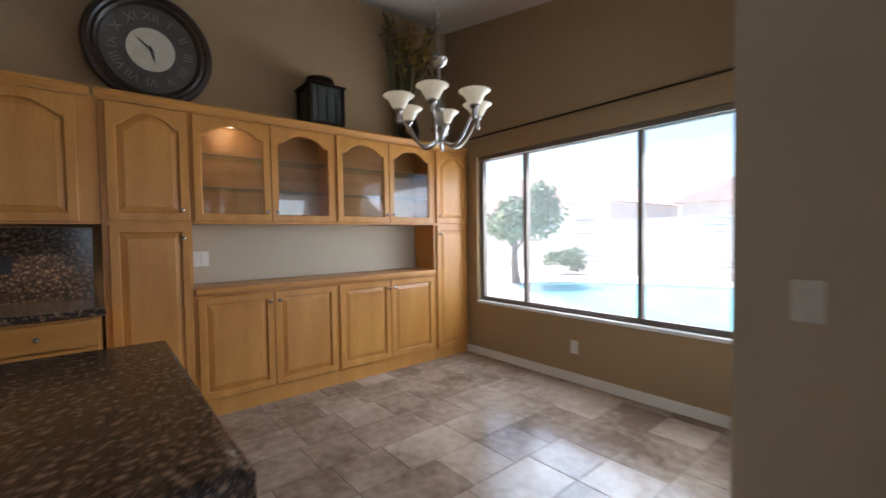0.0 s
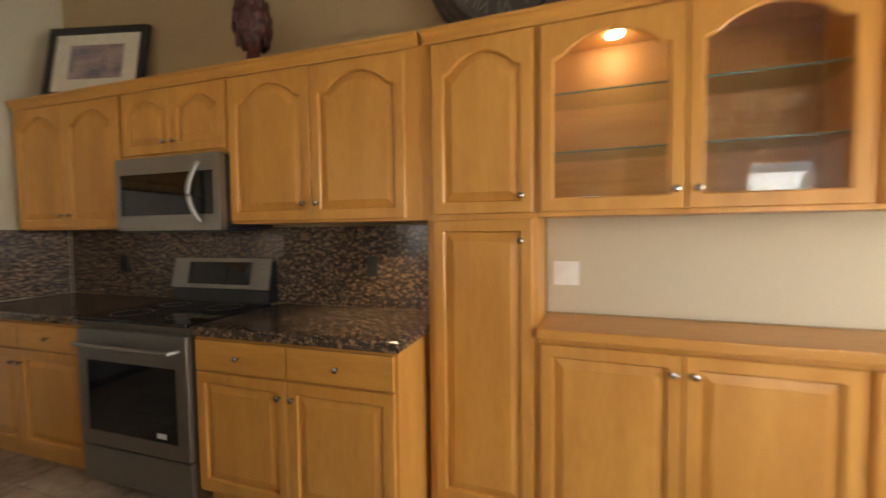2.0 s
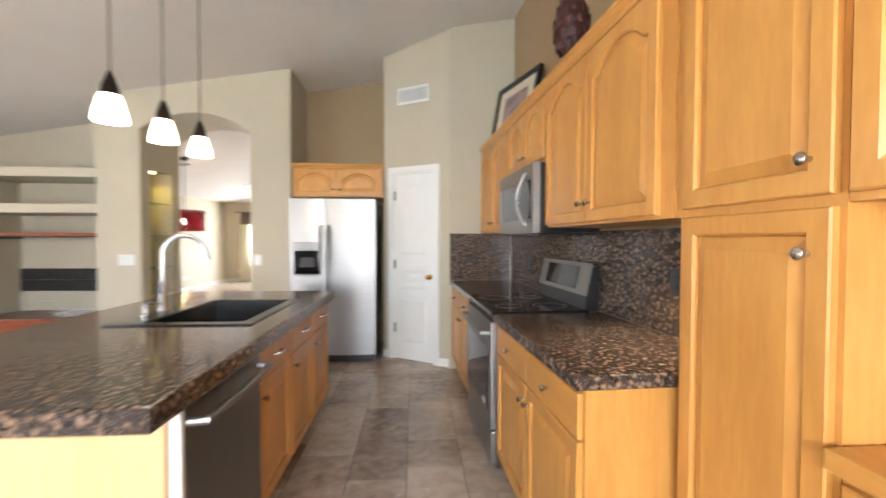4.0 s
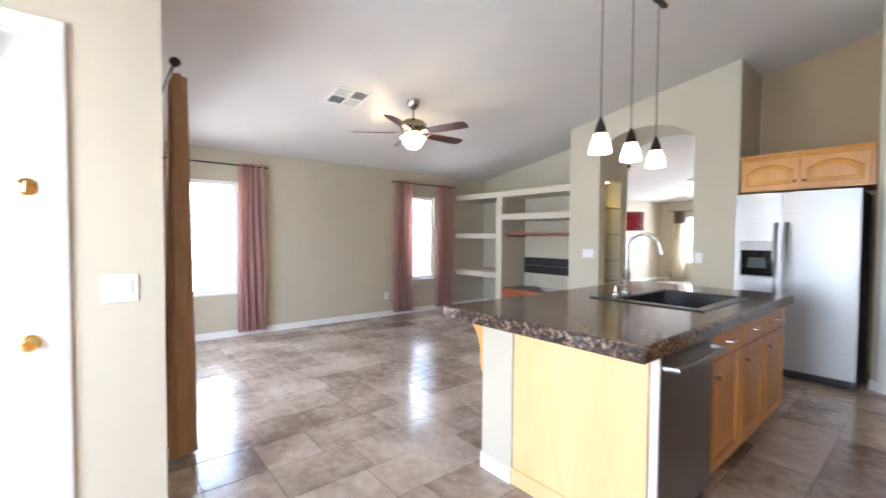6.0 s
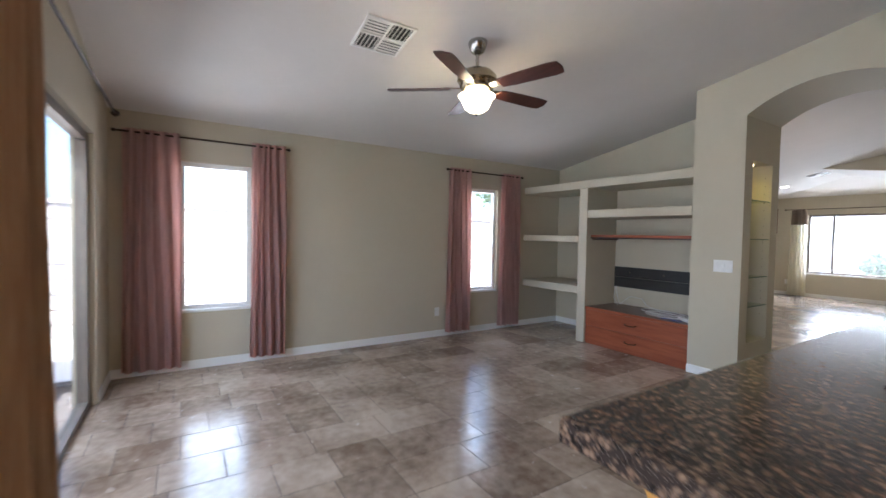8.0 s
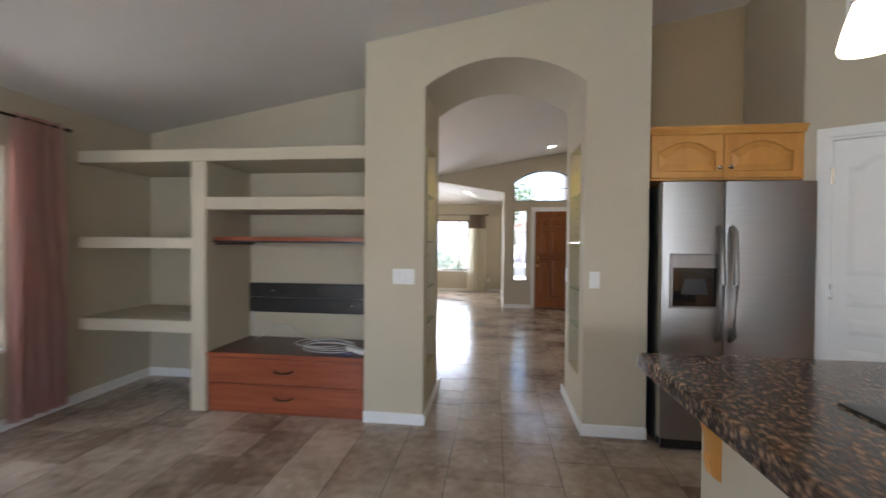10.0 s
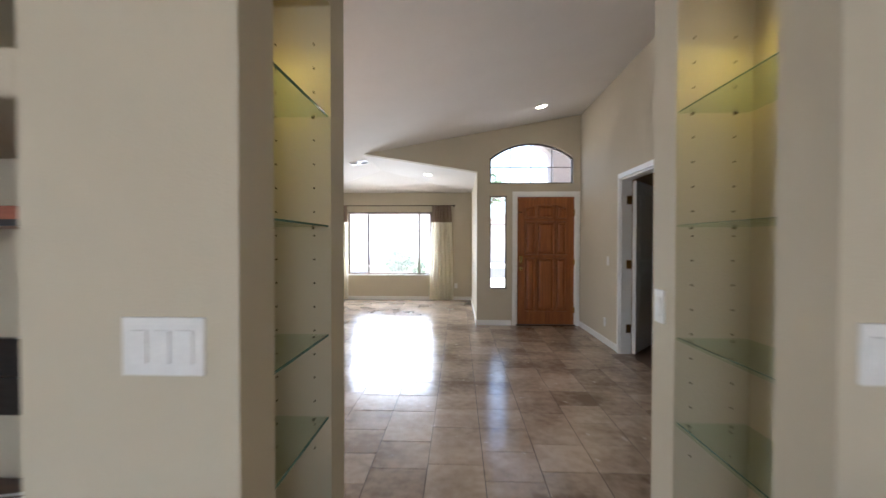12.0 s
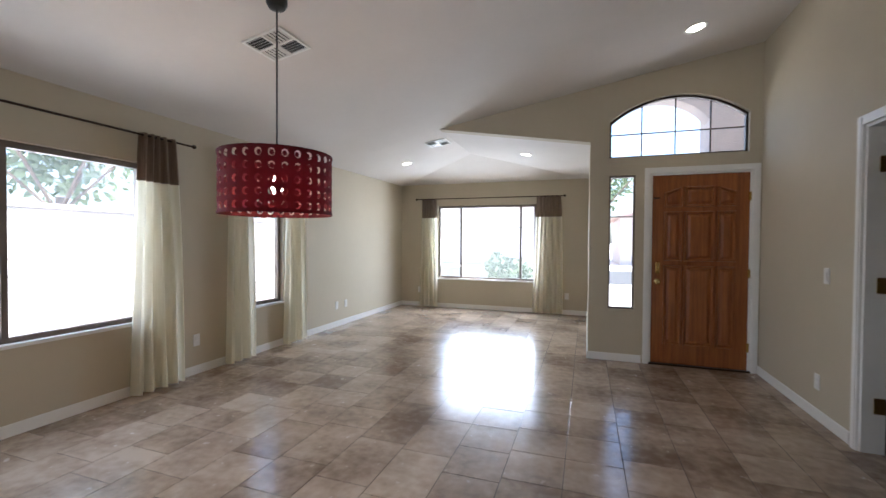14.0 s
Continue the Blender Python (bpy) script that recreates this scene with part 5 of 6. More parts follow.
part("plank", B(-5.43, -4.165, 4.475, 4.498, 0.835, 0.967, bevel=0.003), TV_BOARD, ob)
part("plank", B(-5.43, -4.165, 4.475, 4.498, 0.70, 0.831, bevel=0.003), TV_BOARD, ob)
for x, z in ((-4.45, 0.75), (-4.75, 0.88), (-5.2, 0.88)):
    part("bolt", B(x - 0.01, x + 0.01, 4.465, 4.476, z + 0.01, z + 0.03, bevel=0.003), NICKEL, ob)
ob = thing("drawer_chest", pose(0, 0, 0), "low cherry drawer chest with a worn dark top", "chest")
part("body", B(-5.436, -4.163, 3.93, 4.48, 0.002, 0.445), CHERRY, ob)
part("top", B(-5.437, -4.162, 3.915, 4.495, 0.447, 0.472, bevel=0.003), CHERRY_DARK, ob, "dark worn top board")
part("top_edge", B(-5.437, -4.162, 3.908, 3.915, 0.44, 0.472), CHERRY, ob)
for z0, z1 in ((0.24, 0.435), (0.03, 0.232)):
    d = part("drawer_front", B(-5.43, -4.168, 3.912, 3.93, z0, z1, bevel=0.003), CHERRY, ob)
    part("pull", tube(bmesh.new(), [(-4.87, 3.912, (z0 + z1) / 2 + 0.01), (-4.86, 3.89, (z0 + z1) / 2), (-4.8, 3.886, (z0 + z1) / 2 - 0.005), (-4.74, 3.89, (z0 + z1) / 2), (-4.73, 3.912, (z0 + z1) / 2 + 0.01)], 0.006), BRONZE, d, "dark curved pull")
ob = thing("cable_coil", pose(0, 0, 0), "loose coil of white cable on the drawer chest", "cable")
bm = bmesh.new()
pts = []
for k in range(100):
    a = k * 0.25
    r = 0.15 + 0.035 * math.sin(k * 0.17)
    pts.append((-4.55 + 0.05 * math.sin(k * 0.05) + 1.35 * r * math.cos(a), 4.15 + 0.04 * math.cos(k * 0.07) + r * math.sin(a), 0.478 + 0.02 * abs(math.sin(k * 0.12)) + 0.00015 * k))
tube(bm, pts, 0.0035, 6)
part("coil", bm, CABLE, ob)
loose = [(-5.4, 4.48, 0.72), (-5.37, 4.46, 0.6), (-5.3, 4.42, 0.48), (-5.15, 4.42, 0.6), (-4.95, 4.36, 0.6), (-4.85, 4.3, 0.53), (-4.7, 4.3, 0.50), (-4.6, 4.2, 0.50)]
part("lead", tube(bmesh.new(), loose, 0.004, 6), CABLE, ob)
part("lead", tube(bmesh.new(), [(-5.41, 4.48, 0.7), (-5.38, 4.4, 0.56), (-5.28, 4.35, 0.476)], 0.004, 6), CABLE, ob)
ob = thing("power_strip", pose(-4.28, 4.08, 0.473, 0, 0, -35), "white power strip lying on the chest", "power strip")
part("case", B(-0.11, 0.11, -0.025, 0.025, 0, 0.032, bevel=0.006), WHITE_PL, ob)
ob = thing("blue_cable", pose(0, 0, 0), "short blue cable on the chest top", "cable")
BLUE = material("blue_plastic", (0.03, 0.06, 0.25), 0.5, 0, None, 30)
part("lead", tube(bmesh.new(), [(-4.5, 4.0, 0.476), (-4.42, 4.03, 0.478), (-4.36, 3.99, 0.476), (-4.28, 4.01, 0.477)], 0.005, 6), BLUE, ob)
ob = thing("white_cable", pose(0, 0, 0), "short white cable on the plaster shelf", "cable")
part("lead", tube(bmesh.new(), [(-5.95, 4.25, 0.714), (-5.85, 4.2, 0.716), (-5.75, 4.24, 0.714), (-5.65, 4.2, 0.716)], 0.004, 6), CABLE, ob)

# ---- switches and outlets ----
plate(pose(-3.86, 3.905, 1.095), "white triple switch on the pier", 0.165, 0.115, 3)
plate(pose(-2.505, 3.905, 1.095), "white single switch on the pier", 0.07, 0.115, 1)
plate(pose(-2.575, 4.585, 1.08, 0, 0, -90), "white single switch in the passage", 0.07, 0.115, 1)
plate(pose(-1.39, 8.45, 1.075, 0, 0, -90), "white switch beside the doorway", 0.07, 0.115, 1)
plate(pose(-1.39, 8.55, 0.28, 0, 0, -90), "white outlet low on the hall wall", sockets=True)
plate(pose(-2.94, -1.155, 1.09, 0, 0, 90), "white double switch beside the patio door", 0.12, 0.115, 2)
plate(pose(-3.12, -1.0, 1.10, 0, 0, 180), "white switch on the living room corner", 0.075, 0.12, 1)
plate(pose(-1.34, -2.63, 0.31, 0, 0, 180), "white outlet under the nook window", sockets=True)
for y, z in ((2.4, 0.33), (7.75, 0.33), (10.15, 0.32), (10.4, 0.32)):
    plate(pose(LI, y, z, 0, 0, 90), "white outlet low on the west wall", sockets=True)
plate(pose(-6.2, 12.5, 0.33), "white outlet in the lounge corner", sockets=True)
plate(pose(-3.35, 12.5, 0.33), "white outlet beside the lounge curtain", sockets=True)


# ---- curtains ----
def curtain(m, w, h, mats, label, folds=5, amp=0.035, split=None, group="", flare=0.15):
    """A hanging cloth: x along, y toward the wall, top at z = h."""
    ob = thing("curtain", m, label, "curtain", group)
    nx, nz = folds * 10, 14
    def sheet(z0, z1, mat, name):
        bm = bmesh.new()
        grid = []
        for back in (0, 1):
            rows_ = []
            for j in range(nz + 1):
                z = z0 + (z1 - z0) * j / nz
                s = 1 - z / h
                row = []
                for i in range(nx + 1):
                    u = i / nx
                    x = (u - 0.5) * w * (1 - flare + flare * 2 * s ** 0.7) + 0.012 * math.sin(7 * u + 3 * s)
                    ph = 2 * math.pi * folds * u + 0.8 * math.sin(2.3 * s + 3 * u)
                    y = amp * (0.6 + 0.5 * s) * math.sin(ph) + 0.3 * amp * math.sin(2.7 * ph + 2 * s) * s - 0.003 * back
                    row.append(bm.verts.new((x, y, z)))
                rows_.append(row)
            grid.append(rows_)
        for rows_ in grid:
            for j in range(nz):
                for i in range(nx):
                    bm.faces.new((rows_[j][i], rows_[j][i + 1], rows_[j + 1][i + 1], rows_[j + 1][i]))
        for j in range(nz):
            for i in (0, nx):
                bm.faces.new((grid[0][j][i], grid[0][j + 1][i], grid[1][j + 1][i], grid[1][j][i]))
        for i in range(nx):
            for j in (0, nz):
                bm.faces.new((grid[0][j][i], grid[0][j][i + 1], grid[1][j][i + 1], grid[1][j][i]))
        part(name, bm, mat, ob, "", True)
    if split:
        sheet(0, split - 0.001, mats[0], "cloth"), sheet(split, h, mats[1], "top_band")
    else:
        sheet(0, h, mats[0], "cloth")
    return ob


def rod(p, q, label, finial=0.018):
    ob = thing("curtain_rod", pose(0, 0, 0), label, "curtain rod")
    p, q = Vector(p), Vector(q)
    part("pole", tube(bmesh.new(), [p, q], 0.009, 10), BRONZE, ob, "", True)
    for e in (p, q):
        part("finial", turned(bmesh.new(), [(0.0, -finial), (finial * 0.8, -finial * 0.5), (finial, 0), (finial * 0.8, finial * 0.5), (0, finial)], 12, e), BRONZE, ob, "", True)
    return ob


WZ = 2.2
for y0, y1, ls in ((-0.90, -0.46, 1), (0.14, 0.47, 2), (2.50, 2.86, 3), (3.38, 3.74, 4)):
    curtain(pose(LI + 0.085, (y0 + y1) / 2, 0.06, 0, 0, 90), y1 - y0, WZ - 0.03, (DUSK,), "mauve sheer curtain hanging beside a living room window", 5, 0.03, group="living room curtains", flare=0.05)
rod((LI + 0.085, -0.95, WZ), (LI + 0.085, 0.5, WZ), "thin dark curtain rod over the first living room window")
rod((LI + 0.085, 2.48, WZ), (LI + 0.085, 3.78, WZ), "thin dark curtain rod over the second living room window")
curtain(pose(-3.63, -0.86, 0.05, 0, 0, 180), 0.28, 2.16, (RUST,), "brown striped curtain gathered at the end of the slider", 4, 0.065, flare=0.05)
rod((-6.1, -0.89, 2.25), (-3.45, -0.89, 2.25), "dark curtain rod over the glass slider", 0.03)
curtain(pose(LI + 0.09, 7.31, 0.02, 0, 0, 90), 0.39, 2.17, (CREAM, TAUPE), "cream curtain with a taupe top band beside the dining window", 5, 0.036, 1.77, "cream banded curtains", 0.19)
curtain(pose(LI + 0.09, 5.25, 0.02, 0, 0, 90), 0.34, 2.17, (CREAM, TAUPE), "cream curtain with a taupe top band beside the dining window", 5, 0.032, 1.77, "cream banded curtains")
curtain(pose(LI + 0.09, 8.215, 0.02, 0, 0, 90), 0.33, 2.17, (CREAM, TAUPE), "cream curtain with a taupe top band at the narrow window", 4, 0.03, 1.77, "cream banded curtains")
curtain(pose(LI + 0.09, 9.09, 0.02, 0, 0, 90), 0.35, 2.17, (CREAM, TAUPE), "cream curtain with a taupe top band at the narrow window", 4, 0.03, 1.77, "cream banded curtains")
curtain(pose(-5.97, 12.41, 0.02), 0.34, 2.12, (CREAM, TAUPE), "cream curtain with a taupe top band at the front window", 5, 0.03, 1.74, "cream banded curtains")
curtain(pose(-3.68, 12.41, 0.02), 0.48, 2.12, (CREAM, TAUPE), "cream curtain with a taupe top band at the front window", 6, 0.03, 1.74, "cream banded curtains")
rod((LI + 0.09, 4.95, 2.17), (LI + 0.09, 7.66, 2.17), "dark curtain rod over the dining window", 0.022)
rod((LI + 0.09, 8.1, 2.17), (LI + 0.09, 9.35, 2.17), "dark curtain rod over the narrow window", 0.022)
rod((-6.24, 12.41, 2.13), (-3.4, 12.41, 2.13), "dark curtain rod over the front window", 0.025)
rod((-2.9, -2.58, 2.31), (-0.02, -2.58, 2.31), "thin dark rod across the nook window head", 0.008)
ob = thing("blind_headrail", pose(0, 0, 0), "grey blind headrail at the nook window head", "blind")
part("headrail", B(-2.53, -0.18, -2.68, -2.64, 2.075, 2.118, bevel=0.004), ALU, ob)

# ---- on top of the tall cabinets ----
DECK = TOP + 0.049
ob = thing("wall_clock", pose(0.205, 0.18, DECK + 0.38, 0, -7, 0) @ Matrix.Scale(0.95, 4), "large round dark wooden clock leaning on the wall", "clock")
CLOCK_WOOD = material("dark_clock_wood", (0.045, 0.025, 0.015), 0.35, 0, (0.02, 0.012, 0.008), 8, (1, 1, 6), 0.6)
CLOCK_GREY = material("charcoal_dial", (0.05, 0.045, 0.04), 0.6, 0, (0.09, 0.08, 0.07), 12)
CLOCK_FACE = material("aged_cream_dial", (0.62, 0.58, 0.48), 0.6, 0, (0.5, 0.45, 0.36), 14)


def disc(bm, r0, r1, x0, x1, seg=48):
    """A ring or disc facing -x."""
    return rings(bm, [[(x, r * math.cos(2 * math.pi * k / seg), r * math.sin(2 * math.pi * k / seg)) for k in range(seg)] for r, x in ((r0, x1), (r0, x0), (r1, x0), (r1, x1))], closed=True)


bm = bmesh.new()
prof = ((0.40, 0.02), (0.40, -0.01), (0.385, -0.03), (0.36, -0.035), (0.345, -0.022), (0.325, -0.03), (0.31, -0.02), (0.30, -0.005), (0.30, 0.02))
rings(bm, [[(x, r * math.cos(2 * math.pi * k / 48), r * math.sin(2 * math.pi * k / 48)) for k in range(48)] for r, x in prof], closed=True)
part("rim", bm, CLOCK_WOOD, ob, "turned dark wooden rim", True)
part("dial_ring", disc(bmesh.new(), 0.15, 0.305, -0.004, 0.012), CLOCK_GREY, ob, "charcoal numeral ring")
part("dial", disc(bmesh.new(), 0.001, 0.15, -0.007, 0.012), CLOCK_FACE, ob, "aged cream centre dial")
ROMAN = ("XII", "I", "II", "III", "IIII", "V", "VI", "VII", "VIII", "IX", "X", "XI")
NUM = material("pale_numeral_paint", (0.2, 0.18, 0.15), 0.6, 0, None, 20)
for k, word in enumerate(ROMAN):
    a = math.pi / 2 - 2 * math.pi * k / 12
    cu = bpy.data.curves.new("numeral", "FONT")
    cu.body, cu.size, cu.align_x, cu.align_y, cu.extrude = word, 0.085, "CENTER", "CENTER", 0.001
    t = new("numeral", cu)
    t.parent = ob
    # seen from -x, right is -y
    t.matrix_basis = Matrix.Translation((-0.0055, -0.228 * math.cos(a), 0.228 * math.sin(a))) @ Matrix(((0, 0, -1, 0), (-1, 0, 0, 0), (0, 1, 0, 0), (0, 0, 0, 1))) @ Matrix.Rotation(a - math.pi / 2, 4, "Z")
    t.data.materials.append(NUM)


def hand(ang, length, width, x):
    """A clock hand; ang in degrees clockwise from twelve."""
    bm = bmesh.new()
    prism(bm, [(x, -width, -0.03), (x, width, -0.03), (x, width * 1.6, length * 0.6), (x, 0, length), (x, -width * 1.6, length * 0.6)], (0.002, 0, 0))
    bmesh.ops.rotate(bm, verts=bm.verts, matrix=Matrix.Rotation(radians(-ang), 3, "X"), cent=(0, 0, 0))
    return bm


part("hour_hand", hand(-165, 0.09, 0.005, -0.012), BLACK, ob)
part("minute_hand", hand(52, 0.135, 0.004, -0.015), BLACK, ob)
part("hub", disc(bmesh.new(), 0.001, 0.012, -0.018, -0.008, 16), BLACK, ob)

ob = thing("metal_lantern", pose(0.13, -1.02, DECK), "dark bronze square lantern with ribbed glass sides", "lantern")
SMOKE = material("smoked_ribbed_glass", (0.035, 0.045, 0.045), 0.12, 0, (0.07, 0.085, 0.08), 6, (12, 12, 0.3), 0.5)
w = 0.15
part("base_plate", B(-w, w, -w, w, 0, 0.03, bevel=0.006), BRONZE, ob)
for a, b in ((-1, -1), (-1, 1), (1, -1), (1, 1)):
    part("post", B(a * w * 0.95 - 0.012, a * w * 0.95 + 0.012, b * w * 0.95 - 0.012, b * w * 0.95 + 0.012, 0.03, 0.33), BRONZE, ob)
for k in range(4):
    m = Matrix.Rotation(math.pi / 2 * k, 4, "Z")
    bm = B(-w * 0.88, w * 0.88, -w * 0.94, -w * 0.91, 0.03, 0.33)
    bm.transform(m)
    part("pane", bm, SMOKE, ob)
    for q in (-0.08, 0.0, 0.08):
        bm = B(q - 0.006, q + 0.006, -w * 0.96, -w * 0.94, 0.03, 0.33)
        bm.transform(m)
        part("bar", bm, BRONZE, ob)
bm = rings(bmesh.new(), [[(s * a, s * b, z) for a, b in ((-1, -1), (1, -1), (1, 1), (-1, 1))] for s, z in ((0.165, 0.33), (0.165, 0.345), (0.13, 0.36), (0.09, 0.375), (0.09, 0.40))])
part("roof", bm, BRONZE, ob)
part("cap", turned(bmesh.new(), [(0.06, 0.40), (0.115, 0.405), (0.115, 0.425), (0.03, 0.43)], 18), BRONZE, ob)

ob = thing("flower_vase", pose(0.14, -1.98, DECK), "dark vase with tall dried yellow flower sprays", "vase")
part("vase", turned(bmesh.new(), [(0.07, 0), (0.085, 0.02), (0.10, 0.12), (0.07, 0.24), (0.05, 0.30), (0.065, 0.33)], 20), BRONZE, ob, "", True)
LEAF = material("dried_green_leaf", (0.045, 0.05, 0.02), 0.7, 0, (0.09, 0.075, 0.025), 20)
BLOOM = material("dried_yellow_bloom", (0.36, 0.24, 0.05), 0.8, 0, (0.22, 0.13, 0.03), 20)
rnd = random.Random(5)
leaves, blooms = bmesh.new(), bmesh.new()
for k in range(26):
    a, sp_ = rnd.uniform(0, 2 * math.pi), rnd.uniform(0.05, 0.5)
    h = rnd.uniform(0.55, 0.95)
    end = Vector((0.3 * sp_ * math.cos(a) - 0.02, sp_ * math.sin(a), 0.3 + h))
    mid_ = Vector((0.12 * sp_ * math.cos(a), 0.3 * sp_ * math.sin(a), 0.3 + h * 0.5))
    part("stem", tube(bmesh.new(), [(0, 0, 0.25), mid_, end], 0.004, 5), LEAF, ob)
    for j in range(16):
        s = rnd.uniform(0.25, 1.0)
        p = mid_ * (1 - s) + end * s
        d = Vector((rnd.uniform(-1, 1), rnd.uniform(-1, 1), rnd.uniform(-0.2, 1))).normalized()
        if k % 3:
            r = rnd.uniform(0.012, 0.026)
            c = p + d * rnd.uniform(0.01, 0.04)
            bmesh.ops.create_icosphere(blooms, subdivisions=1, radius=r, matrix=Matrix.Translation(c))
        else:
            s1 = d.cross(Vector((0, 0, 1))).normalized() * 0.014
            e = p + d * rnd.uniform(0.06, 0.14)
            v = [leaves.verts.new(q) for q in (p, (p + e) / 2 + s1, e, (p + e) / 2 - s1)]
            leaves.faces.new(v)
tagged(part("leaves", leaves, LEAF, ob), kind="stuff")
tagged(part("blooms", blooms, BLOOM, ob, "dried yellow blooms"), kind="stuff")
ob = thing("tall_leaf_blades", pose(0.2, -1.9, DECK), "tall dark blade leaves behind the dried flowers", "plant")
for k in range(3):
    a = (k - 1) * 0.16
    part("leaf_blade", prism(bmesh.new(), [(0.03 * (k % 2), 0.10 * a - 0.02, 0.0), (0.03 * (k % 2), 0.10 * a + 0.02, 0), (0.03 * (k % 2), 0.6 * a + 0.03, 0.6), (0.03 * (k % 2), 1.0 * a, 1.05), (0.03 * (k % 2), 0.6 * a - 0.03, 0.6)], (0.004, 0, 0)), LEAF, ob)

ob = thing("carved_finial", pose(0.05, 1.53, DECK) @ Matrix.Diagonal((0.8, 0.8, 0.95, 1)), "dark red carved wooden artichoke finial", "ornament")
MAHOG = material("dark_red_carved_wood", (0.09, 0.018, 0.012), 0.4, 0, (0.03, 0.008, 0.006), 30, amount=0.6, bump=0.5, bump_scale=60)
part("stand", turned(bmesh.new(), [(0.09, 0), (0.09, 0.02), (0.05, 0.05), (0.04, 0.1), (0.06, 0.12)], 20), MAHOG, ob, "", True)
bm = turned(bmesh.new(), [(0.05, 0.12), (0.1, 0.18), (0.118, 0.26), (0.105, 0.34), (0.07, 0.42), (0.03, 0.47), (0.0, 0.5)], 20)
part("bud", bm, MAHOG, ob, "", True)
for j in range(5):
    for k in range(9):
        z = 0.16 + 0.065 * j
        r = (0.098, 0.118, 0.116, 0.098, 0.07)[j]
        a = 2 * math.pi * (k + 0.5 * (j % 2)) / 9
        bm = bmesh.new()
        bmesh.ops.create_icosphere(bm, subdivisions=1, radius=0.03, matrix=Matrix.Translation((r * math.cos(a), r * math.sin(a), z)) @ Matrix.Rotation(a, 4, "Z") @ Matrix.Diagonal((0.5, 1, 1.3, 1)))
        part("scale", bm, MAHOG, ob, "", True)

PIC = pose(0.02, 2.86, DECK + 0.002, -11, 0, -74)
ob = thing("framed_picture", PIC, "black framed print with a cream mat leaning on the wall", "picture")
pw, ph = 0.70, 0.50
bm = bmesh.new()
for q in ((-pw / 2, pw / 2, 0, 0.045), (-pw / 2, pw / 2, ph - 0.045, ph), (-pw / 2, -pw / 2 + 0.045, 0.045, ph - 0.045), (pw / 2 - 0.045, pw / 2, 0.045, ph - 0.045)):
    box(bm, q[0], q[1], -0.022, 0.006, q[2], q[3])
part("frame", bm, BLACK, ob, "black frame")
MAT_BOARD = material("cream_mat_board", (0.66, 0.6, 0.47), 0.8, 0, None, 20)
PRINT = material("muted_street_print", (0.35, 0.25, 0.22), 0.6, 0, (0.13, 0.11, 0.15), 6, (1, 1, 1.4), 0.9)
part("mat_board", B(-pw / 2 + 0.04, pw / 2 - 0.04, -0.008, 0.004, 0.04, ph - 0.04), MAT_BOARD, ob)
part("print", B(-0.19, 0.19, -0.011, -0.0085, 0.135, ph - 0.125), PRINT, ob, "muted print")

# ---- outdoors ----
PAVE = material("pale_concrete", (0.62, 0.59, 0.54), 0.85, 0, (0.54, 0.5, 0.45), 1.5, bump=0.2)
structure("ground", B(-400, 400, -400, 400, -0.35, -0.13), PAVE, "pale concrete and gravel ground")
BLOCK = material("pale_block_wall", (0.58, 0.53, 0.5), 0.9, 0, (0.5, 0.46, 0.43), 2, bump=0.4, bump_scale=50)
def fence(x0, x1, y0, y1, label):
    ob = thing("block_fence", pose(0, 0, -0.13), label, "fence")
    for k in range(9):
        part("course", B(x0, x1, y0, y1, 0.2 * k, 0.2 * k + 0.188), BLOCK, ob)
    part("cap", B(x0 - 0.03, x1 + 0.03, y0 - 0.03, y1 + 0.03, 1.8, 1.86), BLOCK, ob)
fence(-16, 16, -13.2, -13.0, "pale block fence behind the pool")
fence(-9.4, -9.2, -12.9, 18, "pale block fence beside the house")
ob = thing("pool", pose(-0.5, -8.6, -0.13), "kidney-shaped swimming pool with pale coping", "pool")
WATER = material("pool_water", (0.12, 0.5, 0.62), 0.06, 0, (0.2, 0.62, 0.72), 1.2, bump=0.15, bump_scale=8)
shape = [((3.9 + 0.7 * math.cos(2 * a)) * math.cos(a), (2.1 + 0.5 * math.sin(a) ** 2) * math.sin(a)) for a in [2 * math.pi * k / 48 for k in range(48)]]
part("coping", rings(bmesh.new(), [[(s * x, s * y, z) for x, y in shape] for s, z in ((1.08, 0), (1.08, 0.05), (1.0, 0.05), (1.0, 0.0))], closed=True), PAVE, ob)
part("water", prism(bmesh.new(), [(x, y, 0.005) for x, y in shape], (0, 0, 0.015)), WATER, ob)


def house(x0, x1, y0, y1, h, label, rise=1.6):
    ob = thing("house", pose(0, 0, -0.13), label, "house")
    part("wall", B(x0, x1, y0, y1, 0, h), BLOCK, ob)
    TILE = ROOF
    bm = bmesh.new()
    o = 0.5
    xm = (x0 + x1) / 2
    prism(bm, [(x0 - o, y0 - o, h), (x1 + o, y0 - o, h), (xm, y0 - o, h + rise)], (0, y1 - y0 + 2 * o, 0))
    part("roof", bm, TILE, ob)
    for k in range(3):
        x = x0 + (x1 - x0) * (k + 0.5) / 3
        yf = y1 if y1 < 0 else y0
        s = 1 if y1 < 0 else -1
        a, b = sorted((yf, yf + s * 0.03))
        if y0 > 0:
            continue
        part("window", B(x - 0.6, x + 0.6, a, b, 0.9 if h < 4 else 1.9, 2.1 if h < 4 else 2.9), BLACK_GLASS, ob)
    return ob


